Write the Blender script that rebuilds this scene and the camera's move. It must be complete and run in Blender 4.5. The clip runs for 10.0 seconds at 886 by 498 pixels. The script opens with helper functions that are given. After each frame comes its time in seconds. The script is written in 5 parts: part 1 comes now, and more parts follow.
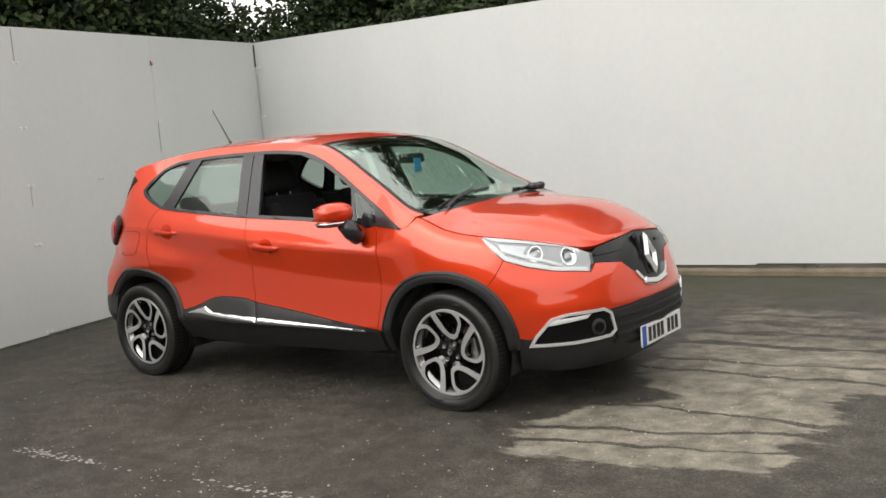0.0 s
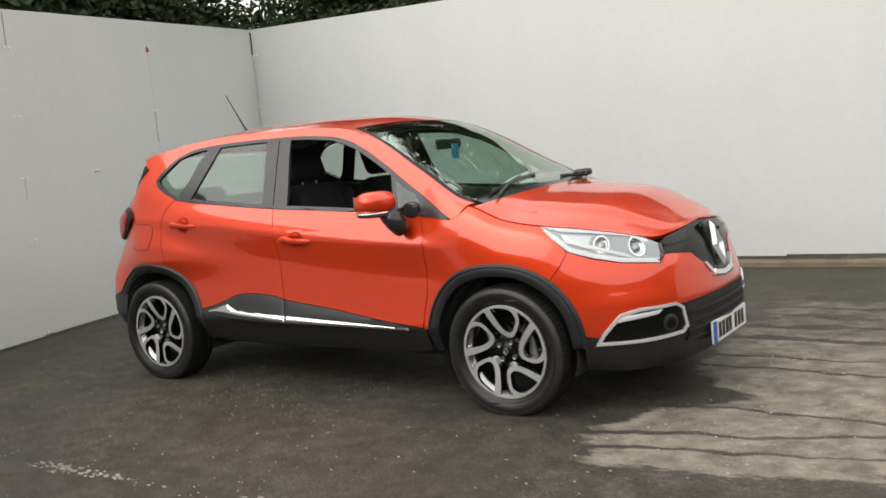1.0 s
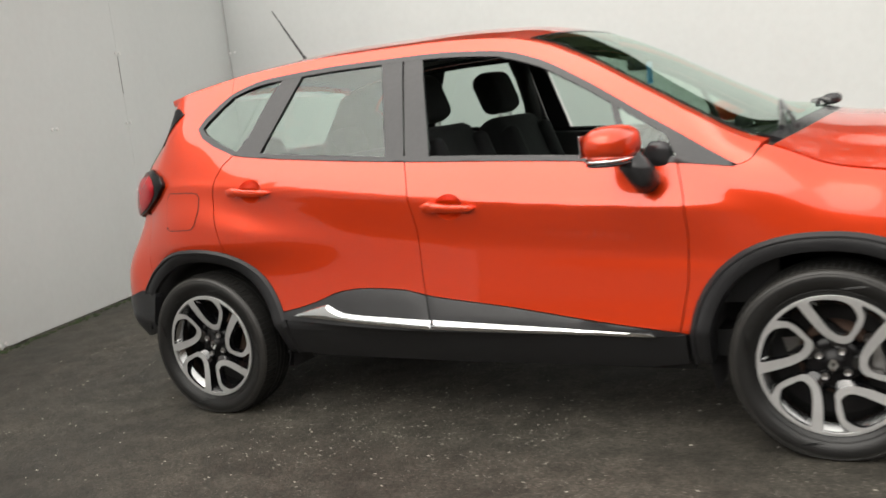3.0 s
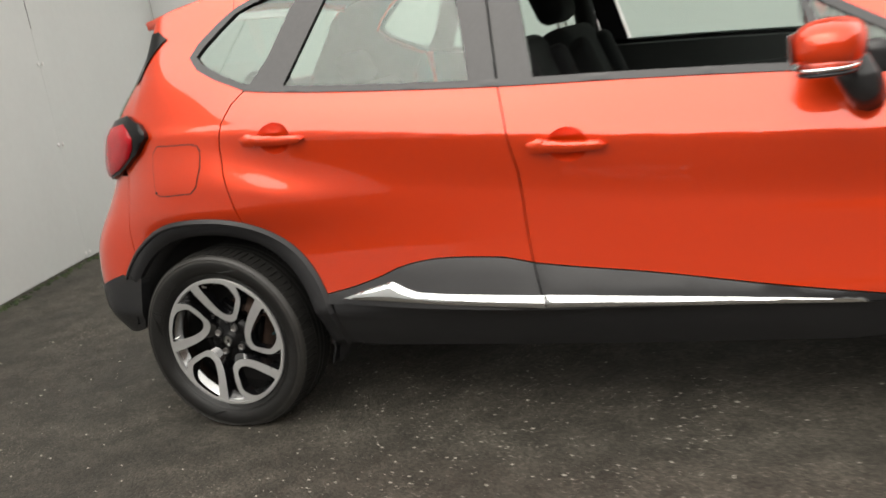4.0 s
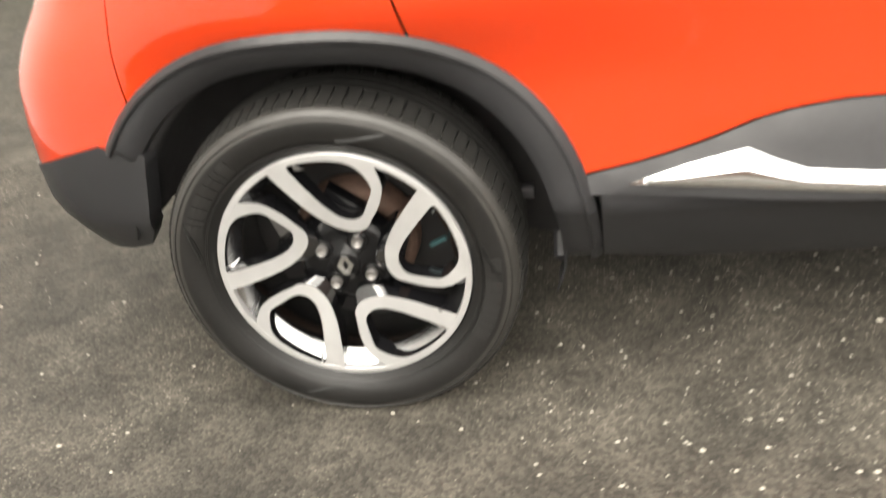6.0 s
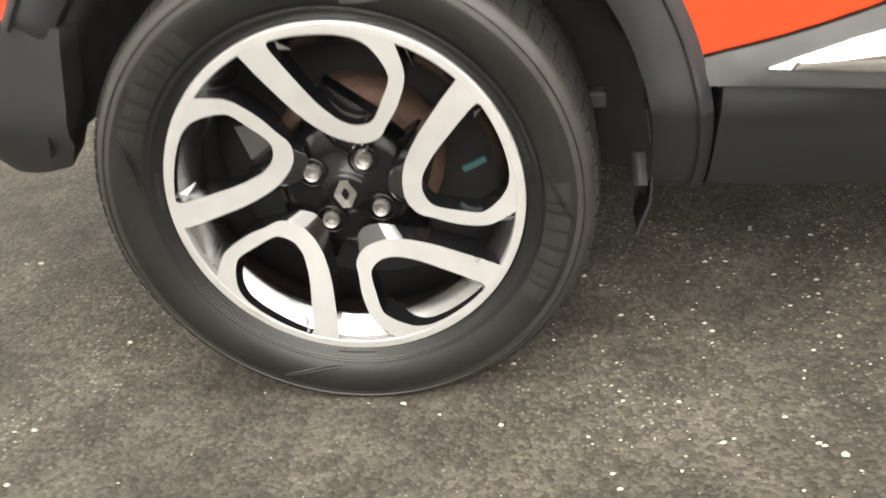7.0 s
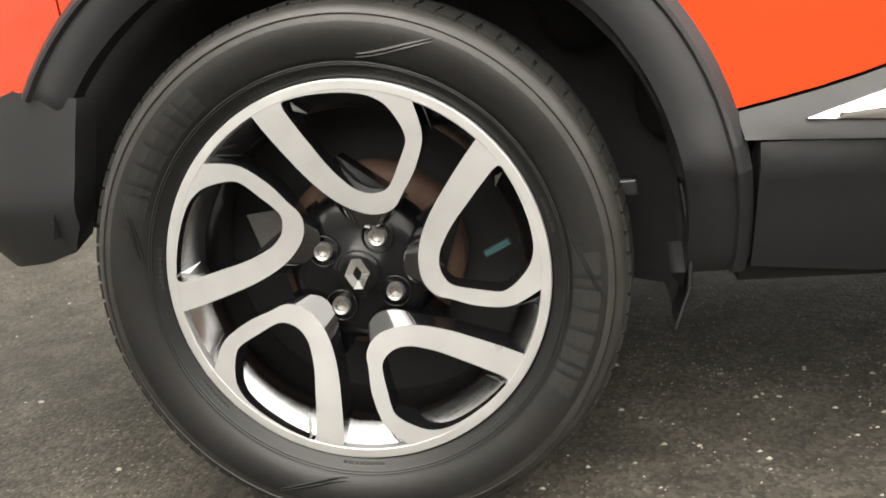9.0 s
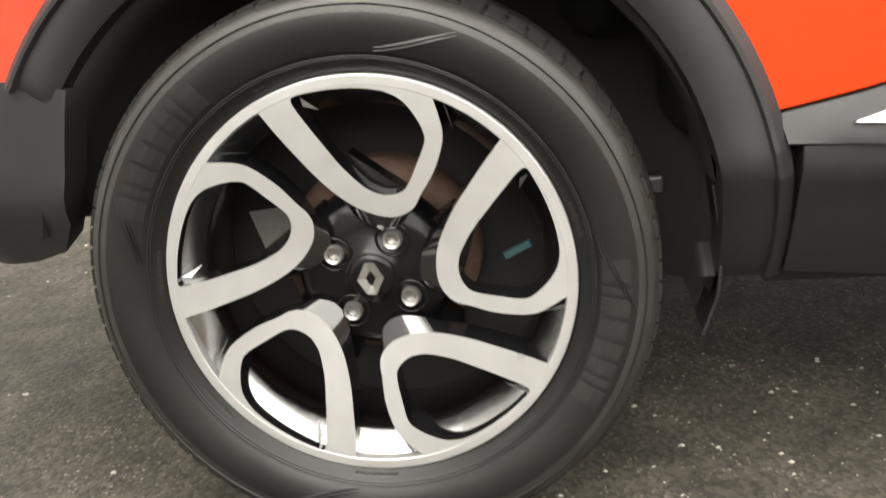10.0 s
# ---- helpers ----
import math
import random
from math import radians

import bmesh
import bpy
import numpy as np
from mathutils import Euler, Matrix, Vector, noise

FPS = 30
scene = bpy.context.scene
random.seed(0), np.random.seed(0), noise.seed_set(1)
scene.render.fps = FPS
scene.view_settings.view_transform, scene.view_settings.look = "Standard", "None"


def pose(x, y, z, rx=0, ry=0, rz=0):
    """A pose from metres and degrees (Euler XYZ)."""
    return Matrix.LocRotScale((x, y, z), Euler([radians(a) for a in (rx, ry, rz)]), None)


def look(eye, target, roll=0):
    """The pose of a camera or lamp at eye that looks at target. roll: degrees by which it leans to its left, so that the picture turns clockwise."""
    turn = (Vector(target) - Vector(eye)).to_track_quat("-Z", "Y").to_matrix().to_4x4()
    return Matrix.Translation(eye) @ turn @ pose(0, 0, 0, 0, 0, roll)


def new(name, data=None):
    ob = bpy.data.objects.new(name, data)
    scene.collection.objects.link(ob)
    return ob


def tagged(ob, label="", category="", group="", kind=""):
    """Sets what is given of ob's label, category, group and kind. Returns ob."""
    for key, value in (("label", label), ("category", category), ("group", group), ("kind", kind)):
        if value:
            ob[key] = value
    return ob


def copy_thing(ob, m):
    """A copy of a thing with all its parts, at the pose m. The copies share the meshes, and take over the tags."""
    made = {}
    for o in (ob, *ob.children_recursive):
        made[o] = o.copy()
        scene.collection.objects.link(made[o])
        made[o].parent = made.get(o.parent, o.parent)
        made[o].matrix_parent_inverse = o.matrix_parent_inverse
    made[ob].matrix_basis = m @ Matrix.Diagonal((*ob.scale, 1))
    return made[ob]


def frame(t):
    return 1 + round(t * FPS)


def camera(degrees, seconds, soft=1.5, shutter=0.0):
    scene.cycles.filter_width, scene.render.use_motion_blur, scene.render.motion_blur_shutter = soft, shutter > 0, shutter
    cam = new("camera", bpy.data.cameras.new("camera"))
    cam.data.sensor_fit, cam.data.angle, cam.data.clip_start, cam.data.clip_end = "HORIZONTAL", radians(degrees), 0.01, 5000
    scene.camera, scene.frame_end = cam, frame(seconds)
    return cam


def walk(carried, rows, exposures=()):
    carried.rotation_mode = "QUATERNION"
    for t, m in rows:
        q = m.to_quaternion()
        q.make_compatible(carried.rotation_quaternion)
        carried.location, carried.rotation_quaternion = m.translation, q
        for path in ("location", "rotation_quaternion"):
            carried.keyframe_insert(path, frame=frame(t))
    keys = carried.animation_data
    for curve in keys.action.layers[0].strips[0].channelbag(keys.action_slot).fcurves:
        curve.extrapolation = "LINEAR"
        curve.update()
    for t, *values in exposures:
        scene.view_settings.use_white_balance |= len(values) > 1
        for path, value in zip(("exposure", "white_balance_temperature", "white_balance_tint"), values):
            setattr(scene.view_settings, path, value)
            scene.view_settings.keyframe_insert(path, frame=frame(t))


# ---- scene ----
cam = camera(51.3, 10.0, 1.6, 0.45)

PATH = [
    (0, (5.484, -4.676, 1.351), (4.296, -3.08, 1.149), -4.9),
    (0.5, (5.338, -4.632, 1.333), (4.144, -3.042, 1.12), -4.5),
    (1, (4.94, -4.597, 1.327), (3.796, -2.971, 1.11), -5.2),
    (1.5, (4.492, -4.451, 1.314), (3.404, -2.786, 1.108), -5.7),
    (2, (3.958, -4.229, 1.322), (2.894, -2.554, 1.071), -5.5),
    (2.5, (3.457, -4.114, 1.295), (2.457, -2.406, 1.011), -6.9),
    (2.7, (3.235, -4.013, 1.264), (2.255, -2.292, 0.982), -6.7),
    (3.8, (2.162, -3.505, 1.264), (1.342, -1.733, 0.829), -8.4),
    (4, (1.942, -3.357, 1.266), (1.179, -1.569, 0.796), -9.0),
    (4.5, (1.544, -3.091, 1.231), (0.836, -1.316, 0.641), -8.1),
    (5, (1.143, -2.859, 1.232), (0.561, -1.082, 0.523), -7.9),
    (5.5, (0.764, -2.521, 1.208), (0.262, -0.765, 0.392), -8.8),
    (6, (0.475, -2.199, 1.16), (0.116, -0.51, 0.149), -8.8),
    (6.2, (0.383, -2.086, 1.143), (0.074, -0.46, 0.02), -9.2),
    (7.3, (0.269, -1.857, 0.674), (0.019, -0.056, -0.158), -5.5),
    (7.5, (0.266, -1.867, 0.596), (0.017, 0.006, -0.06), -5.0),
    (8, (0.273, -1.865, 0.592), (-0.008, 0.073, 0.186), -4.6),
    (8.5, (0.273, -1.859, 0.602), (-0.03, 0.07, 0.169), -5.2),
    (9, (0.28, -1.865, 0.6), (-0.039, 0.049, 0.117), -5.6),
    (9.5, (0.281, -1.852, 0.594), (-0.051, 0.043, 0.048), -6.1),
    (10, (0.219, -1.798, 0.647), (-0.041, 0.095, 0.057), -5.2),
]
EXPOSURES = [(0, -0.18, 6550, 10), (2.0, -0.24, 6550, 10), (2.5, -0.14, 6600, 10), (4.0, 0.08, 6750, 10), (4.5, 0.17, 6800, 10), (5.0, 0.64, 6850, 10), (5.5, 1.1, 6900, 10), (6.2, 1.65, 6950, 10), (7.5, 1.62, 6850, 10), (8.2, 1.2, 6850, 10), (10, 1.3, 6850, 10)]
walk(cam, [(t, look(eye, target, roll)) for t, eye, target, roll in PATH], EXPOSURES)

# ---- light ----
world = bpy.data.worlds.new("overcast_sky")
scene.world = world
world.use_nodes = True
wn, wl = world.node_tree.nodes, world.node_tree.links
sky = wn.new("ShaderNodeTexSky")
sky.sky_type, sky.sun_disc = "NISHITA", False
sky.sun_elevation, sky.sun_rotation = radians(55), radians(200)
sky.air_density, sky.dust_density, sky.ozone_density = 1.0, 3.0, 1.0
grey = wn.new("ShaderNodeHueSaturation")
grey.inputs["Saturation"].default_value = 0.18
wl.new(sky.outputs[0], grey.inputs["Color"])
warm = wn.new("ShaderNodeMix")
warm.data_type, warm.blend_type = "RGBA", "MULTIPLY"
warm.inputs[0].default_value = 1.0
warm.inputs[7].default_value = (1.0, 0.98, 0.93, 1)
wl.new(grey.outputs[0], warm.inputs[6])
cloud = wn.new("ShaderNodeMix")
cloud.data_type = "RGBA"
cloud.inputs[0].default_value = 0.92
cloud.inputs[7].default_value = (1.82, 1.80, 1.72, 1)
wl.new(warm.outputs[2], cloud.inputs[6])
wl.new(cloud.outputs[2], wn["Background"].inputs["Color"])
wn["Background"].inputs["Strength"].default_value = 1.0

sun_data = bpy.data.lights.new("sun", "SUN")
sun_data.energy, sun_data.angle, sun_data.color = 1.35, radians(60), (1.0, 0.97, 0.93)
sun = new("sun", sun_data)
sun.matrix_world = look((0, 0, 0), (0.3, 0.75, -0.6))


# ---- materials ----
def material(name, colour, rough=0.5, metal=0.0, vary=0.12, scale=8.0, bump=0.0, bump_scale=60.0, coat=0.0, spec=0.5, hue=None, fine=None):
    """A surface whose colour drifts at two scales, with fine relief. fine: scale of the second grain."""
    m = bpy.data.materials.new(name)
    m.use_nodes = True
    nt = m.node_tree
    b = nt.nodes["Principled BSDF"]
    b.inputs["Roughness"].default_value = rough
    b.inputs["Metallic"].default_value = metal
    b.inputs["Coat Weight"].default_value = coat
    b.inputs["Coat Roughness"].default_value = 0.03
    b.inputs["Specular IOR Level"].default_value = spec
    b.inputs["Base Color"].default_value = (*colour, 1)
    tc = nt.nodes.new("ShaderNodeTexCoord")
    if vary:
        n1 = nt.nodes.new("ShaderNodeTexNoise")
        n1.inputs["Scale"].default_value, n1.inputs["Detail"].default_value = scale, 3
        n2 = nt.nodes.new("ShaderNodeTexNoise")
        n2.inputs["Scale"].default_value, n2.inputs["Detail"].default_value = fine or scale * 14, 2
        mix = nt.nodes.new("ShaderNodeMath")
        mix.operation = "ADD"
        ramp = nt.nodes.new("ShaderNodeMapRange")
        ramp.inputs["From Min"].default_value, ramp.inputs["From Max"].default_value = 0.6, 1.4
        ramp.inputs["To Min"].default_value, ramp.inputs["To Max"].default_value = 1 - vary, 1 + vary
        mul = nt.nodes.new("ShaderNodeMix")
        mul.data_type, mul.blend_type = "RGBA", "MULTIPLY"
        mul.inputs[0].default_value = 1.0
        mul.inputs[6].default_value = (*colour, 1)
        for n in (n1, n2):
            nt.links.new(tc.outputs["Object"], n.inputs["Vector"])
        nt.links.new(n1.outputs["Fac"], mix.inputs[0])
        nt.links.new(n2.outputs["Fac"], mix.inputs[1])
        nt.links.new(mix.outputs[0], ramp.inputs["Value"])
        nt.links.new(ramp.outputs[0], mul.inputs[7])
        nt.links.new(mul.outputs[2], b.inputs["Base Color"])
        r2 = nt.nodes.new("ShaderNodeMapRange")
        r2.inputs["To Min"].default_value, r2.inputs["To Max"].default_value = max(0.0, rough - 0.06), min(1.0, rough + 0.06)
        nt.links.new(n2.outputs["Fac"], r2.inputs["Value"])
        nt.links.new(r2.outputs[0], b.inputs["Roughness"])
    if bump:
        nb = nt.nodes.new("ShaderNodeTexNoise")
        nb.inputs["Scale"].default_value, nb.inputs["Detail"].default_value = bump_scale, 4
        bp = nt.nodes.new("ShaderNodeBump")
        bp.inputs["Strength"].default_value, bp.inputs["Distance"].default_value = bump, 0.004
        nt.links.new(tc.outputs["Object"], nb.inputs["Vector"])
        nt.links.new(nb.outputs["Fac"], bp.inputs["Height"])
        nt.links.new(bp.outputs[0], b.inputs["Normal"])
    return m


def glass_material(name, tint, rough=0.0, mirror=0.08, sheen=(0.90, 0.97, 0.93)):
    """Thin tinted pane: clear view through, with a sharp reflection."""
    m = bpy.data.materials.new(name)
    m.use_nodes = True
    nt = m.node_tree
    nt.nodes.remove(nt.nodes["Principled BSDF"])
    clear = nt.nodes.new("ShaderNodeBsdfTransparent")
    clear.inputs[0].default_value = (*tint, 1)
    gloss = nt.nodes.new("ShaderNodeBsdfGlossy")
    gloss.inputs["Roughness"].default_value = rough
    gloss.inputs["Color"].default_value = (*sheen, 1)
    facing = nt.nodes.new("ShaderNodeLayerWeight")
    facing.inputs[0].default_value = 0.5
    steep = nt.nodes.new("ShaderNodeMath")
    steep.operation = "POWER"
    steep.inputs[1].default_value = 5.0
    fres = nt.nodes.new("ShaderNodeMapRange")
    fres.inputs["To Min"].default_value = mirror
    nt.links.new(facing.outputs["Facing"], steep.inputs[0])
    nt.links.new(steep.outputs[0], fres.inputs["Value"])
    mix = nt.nodes.new("ShaderNodeMixShader")
    nt.links.new(fres.outputs[0], mix.inputs[0])
    nt.links.new(clear.outputs[0], mix.inputs[1])
    nt.links.new(gloss.outputs[0], mix.inputs[2])
    nt.links.new(mix.outputs[0], nt.nodes["Material Output"].inputs["Surface"])
    return m


PAINT = material("orange_red_paint", (0.69, 0.043, 0.0030), 0.34, 0.46, 0.02, 3.0, coat=1.0, spec=0.3, fine=900)
PAINT.node_tree.nodes["Principled BSDF"].inputs["Coat IOR"].default_value = 1.6
PAINT.node_tree.links.remove(PAINT.node_tree.nodes["Principled BSDF"].inputs["Roughness"].links[0])
PLASTIC = material("black_textured_plastic", (0.0175, 0.0175, 0.0190), 0.40, 0, 0.2, 6, spec=0.42, bump=0.12, bump_scale=900)
TRIM = material("satin_black_trim", (0.026, 0.026, 0.028), 0.2, 0, 0.12, 5)
GLOSSBLACK = material("gloss_black", (0.004, 0.004, 0.0045), 0.24, 0, 0.15, 9, spec=0.28)
DARK = material("dark_void", (0.018, 0.017, 0.017), 0.9, 0, 0.2, 5)
CHROME = material("chrome", (0.86, 0.87, 0.88), 0.07, 1.0, 0.03, 9)
ALLOY = material("machined_alloy", (0.60, 0.60, 0.60), 0.30, 0.66, 0.07, 5, fine=28)
BARREL = material("dark_chrome_barrel", (0.42, 0.42, 0.42), 0.20, 1.0, 0.12, 9)
WHEELBLACK = material("gloss_black_wheel_lacquer", (0.006, 0.006, 0.007), 0.10, 0, 0.15, 9, spec=0.6, coat=1.0)
WHEELBLACK.node_tree.nodes["Principled BSDF"].inputs["Coat IOR"].default_value = 1.7
TEAL = material("teal_tape", (0.015, 0.06, 0.066), 0.5, 0, 0.1, 30)
STEEL = material("dull_steel", (0.35, 0.34, 0.33), 0.4, 0.9, 0.15, 40)
SHIELD = material("dull_grey_casting", (0.26, 0.25, 0.24), 0.6, 0.2, 0.2, 30)
RUST = material("rusty_brake_iron", (0.085, 0.05, 0.036), 0.75, 0.3, 0.45, 40)
# paler than the tyre: the sky's sheen on the shoulder, put into the colour
SHOULDER = material("sheen_shoulder_rubber", (0.026, 0.0245, 0.0225), 0.42, 0, 0.4, 30, spec=0.5, bump=0.08, bump_scale=400)
RUBBER = material("tyre_rubber", (0.0085, 0.0082, 0.0080), 0.38, 0, 0.45, 9, spec=0.5, bump=0.08, bump_scale=500)
TREAD = material("dusty_tread_rubber", (0.013, 0.0125, 0.0115), 0.75, 0, 0.4, 30, spec=0.3, bump=0.1, bump_scale=400)
RUBBER_MARK = material("raised_tyre_lettering", (0.0035, 0.0035, 0.0035), 0.42, 0, 0.15, 30)
LETTER = material("worn_raised_lettering", (0.012, 0.0117, 0.0114), 0.46, 0, 0.3, 40)
TAG = material("bright_blue_tag", (0.04, 0.30, 0.62), 0.4, 0, 0.1, 20)
LINER = material("felt_arch_liner", (0.028, 0.027, 0.028), 0.9, 0, 0.3, 30)
FABRIC = material("black_seat_cloth", (0.006, 0.006, 0.007), 0.95, 0, 0.3, 60, bump=0.3, bump_scale=500)
CABIN = material("charcoal_cabin_plastic", (0.010, 0.010, 0.011), 0.6, 0, 0.15, 12)
RED_LENS = material("red_lamp_lens", (0.36, 0.004, 0.011), 0.2, 0, 0.35, 14, coat=0.25, spec=0.3)
LAMP_DARK = material("lamp_housing", (0.30, 0.305, 0.31), 0.16, 0.85, 0.2, 20)
LAMP_SILVER = material("lamp_reflector", (0.55, 0.56, 0.58), 0.10, 0.95, 0.1, 25)
LAMP_WHITE = material("white_lamp_strip", (0.66, 0.67, 0.68), 0.2, 0, 0.05, 20)
CLEAR = glass_material("clear_lamp_lens", (0.96, 0.97, 0.98), mirror=0.06)
GLASS = glass_material("green_tinted_glass", (0.60, 0.71, 0.66), mirror=0.08)
SCREEN = glass_material("windscreen_glass", (0.70, 0.90, 0.79), mirror=0.26, sheen=(0.86, 0.98, 0.91))
SATIN = material("satin_chrome", (0.82, 0.83, 0.84), 0.3, 0.55, 0.04, 9)
PLATE = material("white_plate", (0.75, 0.75, 0.74), 0.35, 0, 0.04, 10)
BLUE = material("blue_plate_band", (0.02, 0.10, 0.42), 0.4, 0, 0.06, 10)
INK = material("black_ink", (0.01, 0.01, 0.01), 0.5, 0, 0.05, 10)
PANEL = material("grey_white_hoarding", (0.595, 0.612, 0.604), 0.42, 0, 0.03, 0.8, bump=0.03, bump_scale=3, fine=18)


def streak(m, amount):
    """Faint upright run marks over a wall's own colour."""
    nt = m.node_tree
    b = nt.nodes["Principled BSDF"]
    tc, mp, nz = nt.nodes.new("ShaderNodeTexCoord"), nt.nodes.new("ShaderNodeMapping"), nt.nodes.new("ShaderNodeTexNoise")
    mp.inputs["Scale"].default_value = (1.6, 1.6, 0.3)
    nz.inputs["Scale"].default_value, nz.inputs["Detail"].default_value = 1.6, 5
    rg, mx = nt.nodes.new("ShaderNodeMapRange"), nt.nodes.new("ShaderNodeMix")
    rg.inputs["From Min"].default_value, rg.inputs["From Max"].default_value = 0.3, 0.7
    rg.inputs["To Min"].default_value, rg.inputs["To Max"].default_value = 1 - amount, 1 + amount
    mx.data_type, mx.blend_type = "RGBA", "MULTIPLY"
    mx.inputs[0].default_value = 1.0
    old = b.inputs["Base Color"].links[0].from_socket
    nt.links.new(tc.outputs["Object"], mp.inputs["Vector"])
    nt.links.new(mp.outputs[0], nz.inputs["Vector"])
    nt.links.new(nz.outputs["Fac"], rg.inputs["Value"])
    nt.links.new(old, mx.inputs[6])
    nt.links.new(rg.outputs[0], mx.inputs[7])
    nt.links.new(mx.outputs[2], b.inputs["Base Color"])


streak(PANEL, 0.012)
CONCRETE = material("mossy_concrete", (0.15, 0.125, 0.085), 0.9, 0, 0.35, 6, bump=0.5, bump_scale=60)
SCREW = material("zinc_screw", (0.80, 0.80, 0.79), 0.3, 0.3, 0.08, 60)
REDPAINT = material("red_sticker", (0.28, 0.05, 0.05), 0.5, 0, 0.2, 60)
ROADPAINT = material("worn_white_road_paint", (0.34, 0.33, 0.31), 0.8, 0, 0.15, 40, bump=0.4, bump_scale=300)
BARK = material("dark_bark", (0.055, 0.042, 0.032), 0.9, 0, 0.4, 8, bump=0.6, bump_scale=25)
STEM = material("grey_lining_board", (0.2, 0.2, 0.2), 0.8, 0, 0.2, 4)


def leaf_material(name, colour):
    m = material(name, colour, 0.7, 0, 0.0, spec=0.3)
    nt = m.node_tree
    b = nt.nodes["Principled BSDF"]
    geo = nt.nodes.new("ShaderNodeNewGeometry")
    ramp = nt.nodes.new("ShaderNodeValToRGB")
    c = colour
    ramp.color_ramp.elements[0].color = (c[0] * 0.5, c[1] * 0.5, c[2] * 0.5, 1)
    ramp.color_ramp.elements[1].color = (c[0] * 1.7, c[1] * 1.6, c[2] * 1.4, 1)
    nt.links.new(geo.outputs["Random Per Island"], ramp.inputs[0])
    nt.links.new(ramp.outputs[0], b.inputs["Base Color"])
    return m


LEAF = leaf_material("dark_green_leaves", (0.028, 0.045, 0.017))


def asphalt_material():
    """Damp dark tarmac with fine stones; a lighter dry area before the car, cut by dark trickles."""
    m = bpy.data.materials.new("damp_tarmac")
    m.use_nodes = True
    nt = m.node_tree
    L, N = nt.links.new, nt.nodes.new
    b = nt.nodes["Principled BSDF"]
    tc = N("ShaderNodeTexCoord")

    def noise_at(scale, detail=4, vec=None, rough=0.55):
        n = N("ShaderNodeTexNoise")
        n.inputs["Scale"].default_value, n.inputs["Detail"].default_value, n.inputs["Roughness"].default_value = scale, detail, rough
        L(vec or tc.outputs["Object"], n.inputs["Vector"])
        return n.outputs["Fac"]

    def op(kind, a, c=None, clamp=False):
        n = N("ShaderNodeMath")
        n.operation, n.use_clamp = kind, clamp
        for i, v in enumerate((a, c)):
            if v is None:
                continue
            if isinstance(v, (int, float)):
                n.inputs[i].default_value = v
            else:
                L(v, n.inputs[i])
        return n.outputs[0]

    def ramp(v, lo, hi, a=0.0, c=1.0):
        n = N("ShaderNodeMapRange")
        n.interpolation_type = "SMOOTHSTEP"
        for k, val in zip(("From Min", "From Max", "To Min", "To Max"), (lo, hi, a, c)):
            n.inputs[k].default_value = val
        L(v, n.inputs["Value"])
        return n.outputs[0]

    sep = N("ShaderNodeSeparateXYZ")
    L(tc.outputs["Object"], sep.inputs[0])
    X, Y = sep.outputs[0], sep.outputs[1]
    # the dry area before the car: its four edges, drawn out along x by the run of the water
    flow = N("ShaderNodeMapping")
    flow.inputs["Scale"].default_value = (0.8, 2.6, 1)
    L(tc.outputs["Object"], flow.inputs["Vector"])
    wob = op("ADD", op("MULTIPLY", op("SUBTRACT", noise_at(1.3, 6, flow.outputs[0], 0.66), 0.5), 0.9), op("MULTIPLY", op("SUBTRACT", noise_at(7, 4), 0.5), 0.12))
    notch = op("DIVIDE", op("ADD", Y, 0.22), 0.36)
    left = op("SUBTRACT", op("SUBTRACT", X, 3.14), op("MULTIPLY", op("POWER", 2.718, op("MULTIPLY", op("MULTIPLY", notch, notch), -1.0)), 0.36))
    right = op("SUBTRACT", op("ADD", ramp(Y, 0.0, 0.7, 4.42, 6.2), 0.0), X)
    edge = op("MINIMUM", op("MINIMUM", left, right), op("MINIMUM", op("SUBTRACT", Y, op("ADD", op("MULTIPLY", op("SUBTRACT", X, 3.8), 0.16), -1.32)), op("SUBTRACT", 2.15, Y)))
    dry = ramp(op("ADD", edge, wob), -0.02, 0.05)
    # trickles: dark threads of water, each wandering on its own
    trick = 1.0
    for k, (y0, slope, w0) in enumerate(TRICKLES):
        vec = N("ShaderNodeMapping")
        vec.inputs["Scale"].default_value = (1, 0.15, 1)
        vec.inputs["Location"].default_value = (k * 3.7, k * 1.9, 0)
        L(tc.outputs["Object"], vec.inputs["Vector"])
        drift = op("ADD", op("MULTIPLY", op("SUBTRACT", noise_at(2.2, 2, vec.outputs[0]), 0.5), 0.22), op("MULTIPLY", op("SUBTRACT", noise_at(11, 3, vec.outputs[0]), 0.5), 0.05))
        line = op("ADD", op("MULTIPLY", op("SUBTRACT", X, 3.8), slope), y0)
        gap = op("ABSOLUTE", op("SUBTRACT", op("ADD", Y, drift), line))
        width = op("MULTIPLY", ramp(noise_at(2.6, 3, vec.outputs[0]), 0.32, 0.68, 0.25, 1.8), w0)
        trick = op("MULTIPLY", ramp(op("SUBTRACT", gap, width), -0.004, 0.012), trick)
    fade = ramp(Y, 0.7, 1.5, 1.0, 0.42)
    dry = op("MULTIPLY", op("MULTIPLY", op("MULTIPLY", dry, trick), fade), ramp(noise_at(4.5, 6), 0.36, 0.64, 0.68, 1.12))
    # broad stains and fine stones
    stain = noise_at(0.7, 6)
    stone = N("ShaderNodeTexVoronoi")
    stone.inputs["Scale"].default_value = 140
    L(tc.outputs["Object"], stone.inputs["Vector"])
    stone_col = N("ShaderNodeSeparateColor")
    L(stone.outputs["Color"], stone_col.inputs[0])
    grain = noise_at(240, 3)
    worn = ramp(noise_at(1.5, 5), 0.38, 0.64, 0.12, 1.0)
